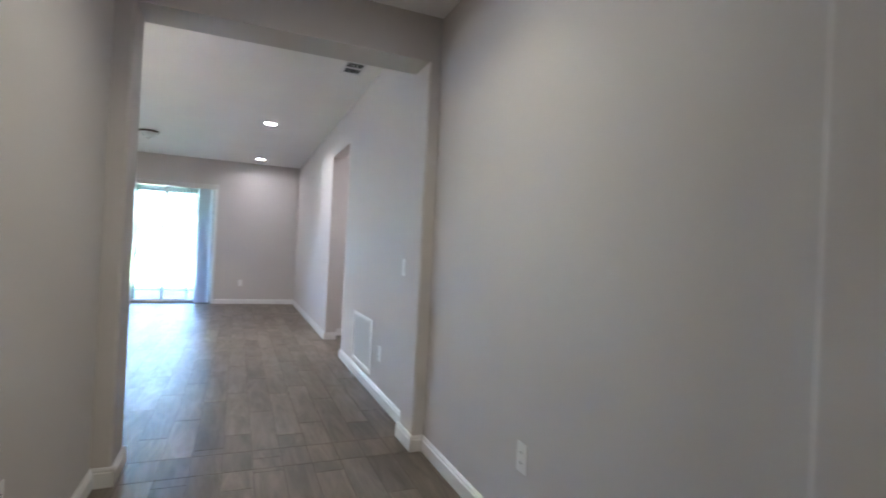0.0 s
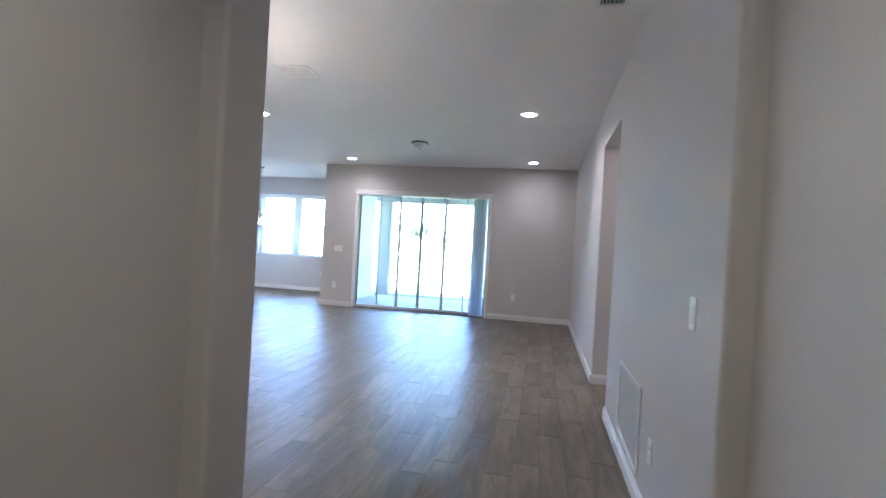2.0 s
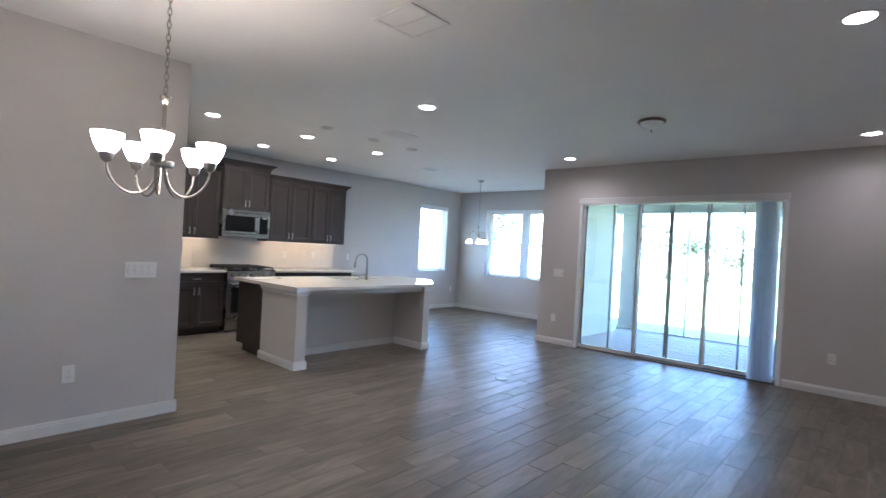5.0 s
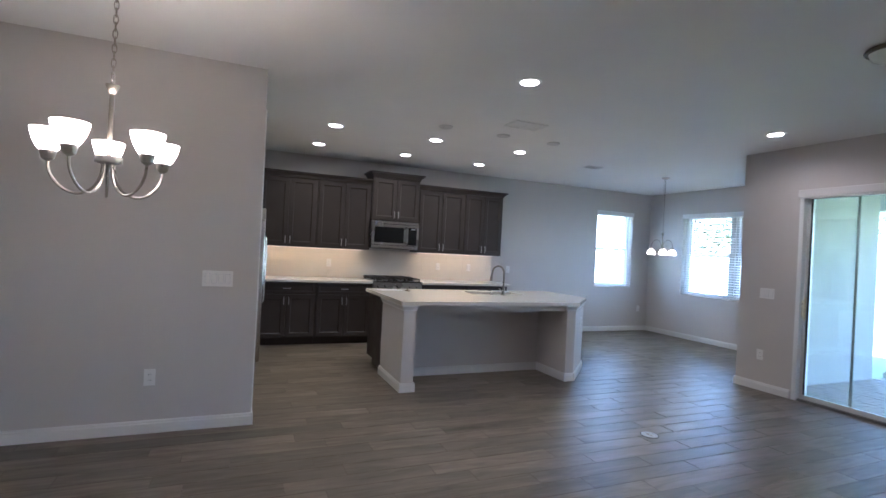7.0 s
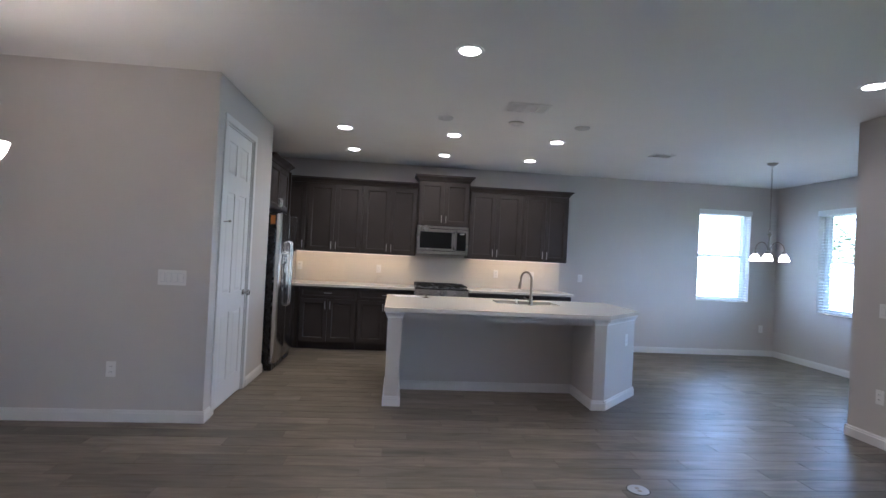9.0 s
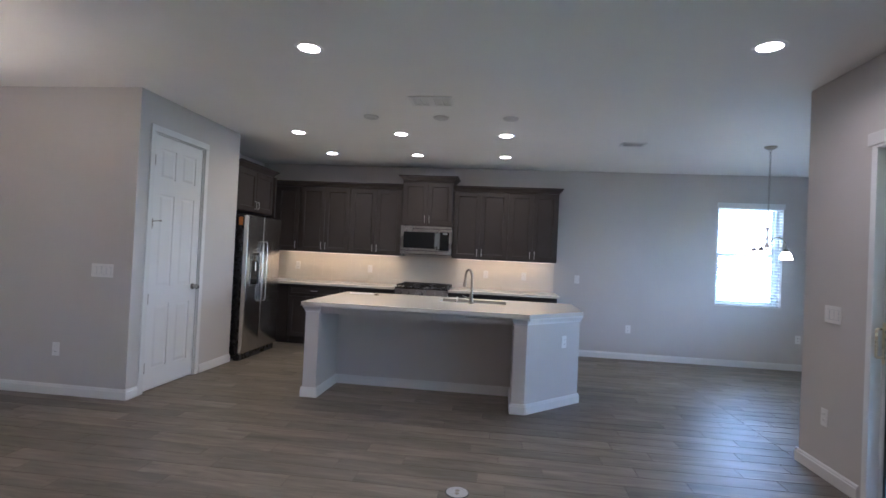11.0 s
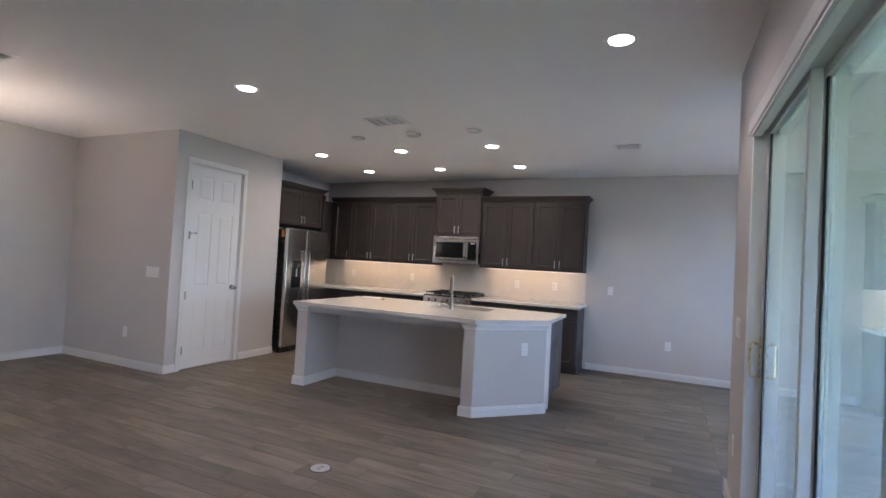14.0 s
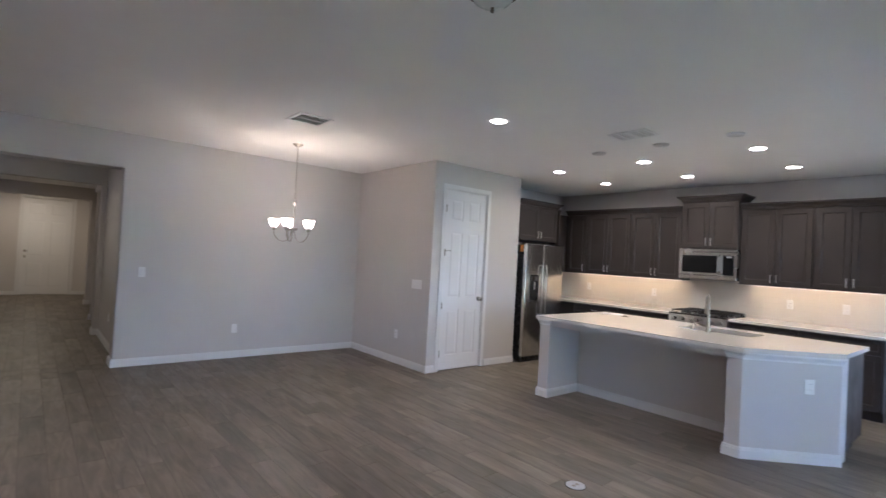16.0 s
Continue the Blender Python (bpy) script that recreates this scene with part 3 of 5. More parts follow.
def slat_blind(m, w, h):
    """Lowered 5 cm slat blind inside the opening, slats open."""
    e = thing("slat_blind", m, "lowered white horizontal slat blind with open slats", "blind", "slat blinds")
    bm = B()
    bx(bm, 0.006, w - 0.006, 0.012, 0.075, h - 0.075, h - 0.004, bevel=0.004)
    part("headrail", bm, BLINDM, e)
    bm = B()
    bx(bm, 0.008, w - 0.008, 0.02, 0.07, 0.03, 0.046, bevel=0.004)
    part("bottom_rail", bm, BLINDM, e)
    bm = B()
    t = radians(12)
    pts = []
    for i in range(5):
        u = -0.024 + 0.012 * i
        crown = 0.0022 * (1 - (u / 0.024) ** 2)
        pts.append((u * math.cos(t), u * math.sin(t) + crown))
    lo = [[bm.verts.new((x, 0.045 + p[0], p[1])) for p in pts] for x in (0.009, w - 0.009)]
    hi = [[bm.verts.new((x, 0.045 + p[0], p[1] + 0.0026)) for p in pts] for x in (0.009, w - 0.009)]
    for i in range(4):
        bm.faces.new((hi[0][i], hi[1][i], hi[1][i + 1], hi[0][i + 1]))
        bm.faces.new((lo[0][i + 1], lo[1][i + 1], lo[1][i], lo[0][i]))
    bm.faces.new((lo[0][0], lo[1][0], hi[1][0], hi[0][0]))
    bm.faces.new((lo[0][4], hi[0][4], hi[1][4], lo[1][4]))
    me = None
    n = int((h - 0.14) / 0.043)
    for i in range(n):
        if me is None:
            s = part("slat", bm, BLINDM, e)
            me = s.data
        else:
            s = new("slat", me)
            s.parent = e
        s.location = (0, 0, 0.075 + 0.043 * i)
    for xx in ((0.12, w - 0.12) if w < 1.2 else (0.12, w * 0.37, w * 0.63, w - 0.12)):
        for dy in (0.019, 0.071):
            bm = B()
            rod(bm, (xx, dy, 0.04), (xx, dy, h - 0.05), 0.0012, 6)
            part("cord", bm, BLINDM, e)
    bm = B()
    rod(bm, (0.07, 0.010, h - 0.08), (0.07, 0.008, h - 0.62), 0.0045, 8)
    part("tilt_wand", bm, PLASTIC, e)
    return e


nwm = (NW[0] + NW[1]) / 2
window_unit("window_1", pose(NW[0], NOOKN, NWZ[0]), nwm - 0.03 - NW[0], NWZ[1] - NWZ[0], "white single-hung nook window over a stone sill")
window_unit("window_2", pose(nwm + 0.03, NOOKN, NWZ[0]), NW[1] - nwm - 0.03, NWZ[1] - NWZ[0], "white single-hung nook window over a stone sill")
solid("window_mullion", [(nwm - 0.03, nwm + 0.03, NOOKN + 0.085, NOOKN + 0.19, NWZ[0], NWZ[1])], VINYL, "white mullion between the nook windows", "mullion")
window_unit("window_3", pose(WEST, KW[0], KWZ[0], 0, 0, 90), KW[1] - KW[0], KWZ[1] - KWZ[0], "white single-hung window in the kitchen wall")
slat_blind(pose(NW[0], NOOKN, NWZ[0]), NW[1] - NW[0], NWZ[1] - NWZ[0])
slat_blind(pose(WEST, KW[0], KWZ[0], 0, 0, 90), KW[1] - KW[0], KWZ[1] - KWZ[0])
for p, w in ((pose(NW[0], NOOKN, NWZ[1]), NW[1] - NW[0]), (pose(WEST, KW[0], KWZ[1], 0, 0, 90), KW[1] - KW[0])):
    bm = B()
    bx(bm, -0.012, w + 0.012, -0.016, -0.001, -0.066, 0.010, bevel=0.004)
    v = tagged(part("blind_valance", bm, BLINDM), "white blind valance across the window head", "valance")
    v.matrix_world = p


# daylight standing in the openings, behind the panes
for m, w, h in ((pose((NW[0] + nwm) / 2, NOOKN + 0.19, NWZ[0] + 0.40, -90), nwm - NW[0] - 0.2, 0.62), (pose((NW[1] + nwm) / 2, NOOKN + 0.19, NWZ[0] + 0.40, -90), NW[1] - nwm - 0.2, 0.62), (pose(WEST - 0.19, (KW[0] + KW[1]) / 2, (KWZ[0] + KWZ[1]) / 2, -90, 0, 90), KW[1] - KW[0] - 0.2, 1.3)):
    ld = bpy.data.lights.new("window_daylight", "AREA")
    ld.shape, ld.size, ld.size_y, ld.energy, ld.color = "RECTANGLE", w, h, DAY_W * w * h, SKYLIGHT
    lo = new("window_daylight", ld)
    lo.matrix_world = m


# ---- sliding door ----
def sliding_door():
    e = thing("sliding_door", pose(SL[0], BACK, 0), "closed white-framed glass patio sliding door", "door", "", "structure")
    w, h = SL[1] - SL[0], SLZ
    f = 0.045
    bm = B()
    bx(bm, 0, f, -0.005, 0.19, 0, h)
    bx(bm, w - f, w, -0.005, 0.19, 0, h)
    part("door_frame", bm, VINYL, e)
    bm = B()
    bx(bm, f, w - f, -0.005, 0.19, h - f, h)
    part("head_frame", bm, ALUM, e, "grey aluminium head track")
    bm = B()
    bx(bm, f, w - f, 0.02, 0.19, -0.003, 0.018)
    for yy in (0.074, 0.122, 0.168):
        bx(bm, f, w - f, yy, yy + 0.006, 0.018, 0.030)
    part("track", bm, SILL, e, "metal floor track")
    cuts = [f, 0.875, 1.745, w - f]
    tracks = [0.056, 0.104, 0.150]
    for i in range(3):
        x0, x1, yy = cuts[i] - (0.024 if i else 0), cuts[i + 1] + (0.024 if i < 2 else 0), tracks[i]
        s = 0.032
        bm = B()
        bx(bm, x0, x0 + s, yy, yy + 0.042, 0.02, h - f, bevel=0.003)
        bx(bm, x1 - s, x1, yy, yy + 0.042, 0.02, h - f, bevel=0.003)
        bx(bm, x0 + s, x1 - s, yy, yy + 0.042, 0.02, 0.065)
        bx(bm, x0 + s, x1 - s, yy, yy + 0.042, h - f - 0.035, h - f)
        pn = part("door_panel", bm, ALUM, e)
        bm = B()
        bx(bm, x0 + s, x1 - s, yy + 0.012, yy + 0.015, 0.065, h - f - 0.035)
        g = part("pane", bm, DGLASS, pn, "greenish tinted door glass")
        bm = B()
        bx(bm, x0 + s, x1 - s, yy + 0.022, yy + 0.025, 0.065, h - f - 0.035)
        g2 = part("pane", bm, GLASS, pn, "clear outer door glass")
        g2.visible_shadow = False
        for a in ((x0 + s, x0 + s + 0.020), (x1 - s - 0.010, x1 - s)):
            bm = B()
            bx(bm, a[0], a[1], yy + 0.007, yy + 0.0115, 0.065, h - f - 0.035)
            part("gasket", bm, SLOT, pn, "black glazing gasket")
        g.visible_shadow = False
        if i == 0:
            bm = B()
            bx(bm, x0 + 0.006, x0 + 0.032, yy - 0.006, yy - 0.0005, 0.86, 1.11, bevel=0.002)
            part("escutcheon", bm, BRASS, pn, "brass coloured lock plate")
            bm = B()
            tube(bm, [(x0 + 0.019, yy - 0.004, 0.90), (x0 + 0.019, yy - 0.040, 0.90), (x0 + 0.019, yy - 0.045, 0.905), (x0 + 0.019, yy - 0.045, 1.065), (x0 + 0.019, yy - 0.040, 1.07), (x0 + 0.019, yy - 0.004, 1.07)], 0.0075, 8)
            part("handle", bm, BRASS, pn, "brass coloured pull handle")
    for xm, hw in ((0.455, 0.013), (1.275, 0.030), (2.145, 0.012)):
        bm = B()
        bx(bm, xm - hw, xm + hw, 0.192, 0.204, 0.0, h - f)
        part("screen_stile", bm, BLUESTEEL, e, "dark grey screen door stile")
    return e


sliding_door()
bm = B()
bx(bm, SL[0] - 0.012, SL[1] + 0.012, BACK - 0.026, BACK - 0.0055, SLZ - 0.065, SLZ + 0.016, bevel=0.006, seg=2)
bx(bm, SL[0] + 0.051, SL[1] - 0.051, BACK - 0.020, BACK - 0.0056, SLZ - 0.080, SLZ - 0.066)
tagged(part("blind_valance", bm, VALANCE), "white boxed valance over the patio door", "valance")
bm = B()
bx(bm, SL[0] + 0.052, SL[1] - 0.052, BACK - 0.004, BACK + 0.028, SLZ - 0.080, SLZ - 0.052)
vb = thing("vertical_blind", pose(0, 0, 0), "pale vertical blind stacked open beside the patio door", "blind")
part("head_track", bm, VINYL, vb)
me = None
for i in range(9):
    if me is None:
        bm = B()
        n = 6
        ring = []
        for s in (0.0009, -0.0009):
            ring.append([(-0.043 + 0.086 * k / n, s + 0.006 * (1 - (2 * k / n - 1) ** 2)) for k in range(n + 1)])
        lo = [[bm.verts.new((a, b, 0.02)) for a, b in r] for r in ring]
        hi = [[bm.verts.new((a, b, SLZ - 0.081)) for a, b in r] for r in ring]
        for r in (0, 1):
            for k in range(n):
                bm.faces.new((lo[r][k], lo[r][k + 1], hi[r][k + 1], hi[r][k]))
        for k in (0, n):
            bm.faces.new((lo[0][k], lo[1][k], hi[1][k], hi[0][k]))
        v = part("vane", bm, VANE, vb, smooth=True)
        me = v.data
    else:
        v = new("vane", me)
        v.parent = vb
    v.matrix_local = pose(-1.035 + 0.0235 * i, BACK + 0.014, 0, 0, 0, 48 + 20 * math.sin(i * 2.1))


# ---- kitchen cabinets: local front looks along +x, width along y ----
def bar_handle(parent, x, y, z, vertical=True, length=0.11):
    bm = B()
    h = length / 2
    a = (0, 0, 1) if vertical else (0, 1, 0)
    ends = [(x + 0.026, y + a[1] * s * h, z + a[2] * s * h) for s in (-1, 1)]
    tube(bm, [(x, y + a[1] * -h * 0.8, z + a[2] * -h * 0.8), (x + 0.018, y - a[1] * h * 0.9, z - a[2] * h * 0.9), (x + 0.026, y - a[1] * h * 0.5, z - a[2] * h * 0.5), (x + 0.026, y + a[1] * h * 0.5, z + a[2] * h * 0.5), (x + 0.018, y + a[1] * h * 0.9, z + a[2] * h * 0.9), (x, y + a[1] * h * 0.8, z + a[2] * h * 0.8)], 0.0052, 8)
    return part("handle", bm, PULL, parent, "bright nickel bar handle", True)


def shaker(e, name, x, y0, y1, z0, z1, rail=0.058):
    """A framed door or drawer front lying on the plane x."""
    bm = B()
    loops = []
    for xx, d in ((x, 0.0), (x + 0.017, 0.0), (x + 0.019, 0.002), (x + 0.019, rail), (x + 0.008, rail + 0.010)):
        loops.append([bm.verts.new((xx, y, z)) for y, z in ((y0 + d, z0 + d), (y1 - d, z0 + d), (y1 - d, z1 - d), (y0 + d, z1 - d))])
    for o, i in zip(loops, loops[1:]):
        for k in range(4):
            bm.faces.new((o[k], o[(k + 1) % 4], i[(k + 1) % 4], i[k]))
    bm.faces.new(loops[-1])
    bm.faces.new(loops[0][::-1])
    bmesh.ops.recalc_face_normals(bm, faces=bm.faces[:])
    return part(name, bm, CAB, e)


def cabinet(m, w, d, h, doors, label, category, group, base_unit=False, drawer=False, handles="low"):
    e = thing("base_cabinet" if base_unit else "wall_cabinet", m, label, category, group)
    kick = 0.10 if base_unit else 0.0
    bm = B()
    bx(bm, 0.001, d - 0.020, 0.001, w - 0.001, kick, h)
    part("body", bm, CAB, e)
    if base_unit:
        bm = B()
        bx(bm, 0.001, d - 0.085, 0.001, w - 0.001, 0, kick)
        part("toe_kick", bm, CAB, e)
    z0, z1, g = kick + 0.012, h - 0.012, 0.016
    if drawer:
        zt = z1 - 0.145
        f = shaker(e, "drawer_front", d - 0.020, g, w - g, zt, z1, 0.030)
        bar_handle(f, d, w / 2, (zt + z1) / 2, False)
        z1 = zt - 0.012
    if not doors:
        return e
    span = (w - 2 * g - (doors - 1) * 0.006) / doors
    for k in range(doors):
        y0 = g + k * (span + 0.006)
        f = shaker(e, "door", d - 0.020, y0, y0 + span, z0, z1)
        if doors == 2:
            hy = y0 + span - 0.03 if k == 0 else y0 + 0.03
        else:
            hy = y0 + span - 0.03
        hz = z0 + 0.085 if handles == "low" else z1 - 0.085
        bar_handle(f, d, hy, hz)
    return e


def crown(name, rect, z0, z1, out, open_lo, open_hi, label):
    """rect: x front, y0, y1 of the run on the west wall; the ends named open flare too."""
    xf, y0, y1 = rect
    bm = B()
    a = (WEST + 0.002, xf, y0, y1)
    steps = ((0.0, 0.0), (0.35, 0.010), (0.75, out * 0.75), (0.80, out), (1.0, out))
    for (s0, o0), (s1, o1) in zip(steps, steps[1:]):
        r = [(a[0], a[1] + o, a[2] - (o if open_lo else 0), a[3] + (o if open_hi else 0)) for o in (o0, o1)]
        frustum(bm, r[0], z0 + (z1 - z0) * s0, r[1], z0 + (z1 - z0) * s1)
    return tagged(part(name, bm, CAB), label, "crown moulding", "", "structure")


UD, BD = 0.335, 0.605
UZ0, UZ1 = 1.358, 2.342
G1, G2 = "wall cabinets", "base cabinets"
for y0, y1, n in ((4.69, 5.07, 1), (5.07, 5.86, 2), (5.86, 6.655, 2), (7.415, 8.22, 2), (8.22, 8.93, 2)):
    cabinet(pose(WEST, y0, UZ0), y1 - y0, UD, UZ1 - UZ0, n, "dark espresso wall cabinet with framed doors" if n == 2 else "narrow dark espresso wall cabinet with one door", "cabinet", G1)
cabinet(pose(WEST, 6.655, 1.815), 0.76, UD + 0.035, 0.647, 2, "taller-set dark espresso cabinet above the microwave", "cabinet", G1)
crown("crown_1", (WEST + UD, 4.66, 6.653), UZ1, 2.420, 0.055, False, False, "dark espresso crown moulding over the wall cabinets")
crown("crown_2", (WEST + UD + 0.035, 6.657, 7.413), 2.462, 2.548, 0.06, True, True, "dark espresso crown moulding over the middle cabinet")
crown("crown_3", (WEST + UD, 7.417, 8.93), UZ1, 2.420, 0.055, False, True, "dark espresso crown moulding over the wall cabinets")
# over the refrigerator, facing +y
cabinet(pose(-5.655, 4.30, 1.83, 0, 0, 90), 0.95, 0.64, 0.54, 2, "dark espresso cabinet above the refrigerator", "cabinet", G1)
bm = B()
for (s0, o0), (s1, o1) in zip(((0.0, 0.0), (0.35, 0.010), (0.75, 0.042), (0.80, 0.055)), ((0.35, 0.010), (0.75, 0.042), (0.80, 0.055), (1.0, 0.055))):
    frustum(bm, (-6.605 - o0, -5.65, 4.302, 4.94 + o0), 2.37 + 0.078 * s0, (-6.605 - o1, -5.65, 4.302, 4.94 + o1), 2.37 + 0.078 * s1)
tagged(part("crown_4", bm, CAB), "dark espresso crown moulding over the refrigerator cabinet", "crown moulding", "", "structure")
solid("tall_side_panel", [(-6.645, -6.607, 4.302, 4.96, 0, 2.37)], CAB, "tall dark espresso end panel beside the refrigerator", "panel", "thing")
# blind corner wall and base units
cabinet(pose(WEST, 4.302, UZ0), 0.386, UD - 0.02, UZ1 - UZ0, 0, "plain dark espresso corner wall cabinet", "cabinet", G1)
solid("corner_filler", [(WEST + UD - 0.02, -6.648, 4.302, 4.64, UZ0, UZ1)], CAB, "dark espresso wall cabinet end in the corner", "cabinet", "thing")
BH = 0.872
for y0, y1, n, dr in ((5.07, 5.86, 2, True), (5.86, 6.655, 2, True), (7.425, 8.18, 2, True), (8.18, 8.93, 2, True)):
    cabinet(pose(WEST, y0, 0), y1 - y0, BD, BH, n, "dark espresso base cabinet with a drawer and doors", "cabinet", G2, True, dr, "high")
cabinet(pose(WEST, 4.302, 0), 0.766, BD, BH, 0, "plain dark espresso corner base cabinet", "cabinet", G2, True)
bm = B()
bx(bm, WEST + 0.002, WEST + 0.64, 4.302, 6.653, 0.875, 0.912, bevel=0.004)
tagged(part("countertop", bm, QUARTZ), "white quartz worktop along the kitchen wall", "worktop")
bm = B()
bx(bm, WEST + 0.002, WEST + 0.64, 7.427, 8.955, 0.875, 0.912, bevel=0.004)
tagged(part("countertop", bm, QUARTZ), "white quartz worktop beside the range", "worktop")

# backsplash: white tiles in running bond
splash = solid("backsplash", [(WEST + 0.001, WEST + 0.004, 4.302, 8.93, 0.913, 1.358)], TGROUT, "white glazed tile backsplash in running bond", "backsplash")
me = None
TW, TH = 0.302, 0.0725
for r in range(6):
    y = 4.302 - (TW / 2 if r % 2 else 0)
    while y < 8.93:
        a, b = max(y, 4.303), min(y + TW, 8.929)
        if b - a > 0.02:
            full = b - a > TW - 0.001
            if full and me is not None:
                t = new("tile", me)
            else:
                bm = B()
                o = -(b - a) / 2
                frustum(bm, (0, 0.0035, o + 0.001, -o - 0.001), 0.001, (0, 0.0035, o + 0.001, -o - 0.001), TH - 0.001)
                t = part("tile", bm, SPLASH)
                if full:
                    me = t.data
            t.parent = splash
            t.location = (WEST + 0.004, (a + b) / 2, 0.914 + r * 0.0738)
        y += TW

# under-cabinet light strips
for y0, y1 in ((4.8, 6.6), (7.48, 8.88)):
    e = thing("under_cabinet_light", pose(WEST + 0.13, (y0 + y1) / 2, UZ0), "slim lit warm-white strip under the wall cabinets", "light", "under-cabinet lights")
    L = (y1 - y0) / 2
    bm = B()
    bx(bm, -0.02, 0.02, -L, L, -0.012, -0.001)
    part("channel", bm, PLASTIC, e)
    bm = B()
    bx(bm, -0.014, 0.014, -L + 0.01, L - 0.01, -0.0145, -0.0125)
    part("diffuser", bm, STRIPM, e)
    ld = bpy.data.lights.new("strip_lamp", "AREA")
    ld.shape, ld.size, ld.size_y = "RECTANGLE", 0.03, 2 * L - 0.05
    ld.energy, ld.color = STRIP_W * L, (1.0, 0.66, 0.29)
    lo = new("strip_lamp", ld)
    lo.parent = e
    lo.matrix_local = pose(0, 0, -0.018)


# ---- appliances ----
def refrigerator(m):
    """Local front along +y, x from 0 to 0.91."""
    e = thing("refrigerator", m, "stainless side-by-side refrigerator with black sides", "refrigerator")
    w, h = 0.905, 1.775
    bm = B()
    bx(bm, 0, w, -0.72, 0, 0.02, h - 0.02, bevel=0.006)
    part("body", bm, BLACK, e, "black painted steel cabinet")
    bm = B()
    bx(bm, 0.01, w - 0.01, -0.05, 0.03, 0.0, 0.075)
    part("base_grille", bm, BLACK, e)
    split = 0.505
    for k, (x0, x1) in enumerate(((0.003, split - 0.003), (split + 0.003, w - 0.003))):
        bm = B()
        bx(bm, x0, x1, 0.006, 0.070, 0.085, h, bevel=0.012, seg=3)
        d = part("door", bm, STEEL, e, smooth=True)
        hx = x1 - 0.045 if k == 0 else x0 + 0.045
        bm = B()
        tube(bm, [(hx, 0.068, 0.70), (hx, 0.098, 0.705), (hx, 0.106, 0.74), (hx, 0.108, 1.08), (hx, 0.106, 1.42), (hx, 0.098, 1.455), (hx, 0.068, 1.46)], 0.0095, 10)
        part("handle", bm, STEEL, d, "curved steel bar handle", True)
        if k == 1:
            bm = B()
            bx(bm, x0 + 0.085, x1 - 0.085, 0.0705, 0.075, 0.90, 1.31, bevel=0.003)
            part("dispenser", bm, DARKG, d, "black ice and water dispenser")
            bm = B()
            bx(bm, x0 + 0.115, x1 - 0.115, 0.0752, 0.0765, 1.215, 1.285)
            part("dispenser_panel", bm, BLACK, d)
            for a in (x0 + 0.085, x1 - 0.093):
                bm = B()
                bx(bm, a, a + 0.008, 0.0752, 0.080, 0.905, 1.305, bevel=0.002)
                part("dispenser_trim", bm, STEEL, d, "bright steel dispenser edge")
            bm = B()
            bx(bm, x0 + 0.11, x1 - 0.11, 0.0752, 0.092, 0.908, 0.922)
            part("dispenser_tray", bm, STEEL, d)
            bm = B()
            rod(bm, ((x0 + x1) / 2, 0.080, 1.09), ((x0 + x1) / 2, 0.080, 1.20), 0.012)
            part("dispenser_paddle", bm, STEEL, d)
    bm = B()
    bx(bm, w - 0.30, w - 0.02, -0.06, 0.05, h - 0.019, h + 0.012)
    part("hinge_cover", bm, BLACK, e)
    bm = B()
    bx(bm, 0.02, 0.30, -0.06, 0.05, h - 0.019, h + 0.012)
    part("hinge_cover", bm, BLACK, e)
    bm = B()
    bx(bm, w + 0.0005, w + 0.002, -0.055, -0.002, h - 0.13, h - 0.03)
    part("sticker", bm, ORANGE, e, "small orange sticker")
    return e


refrigerator(pose(-6.60, 5.015, 0.0))


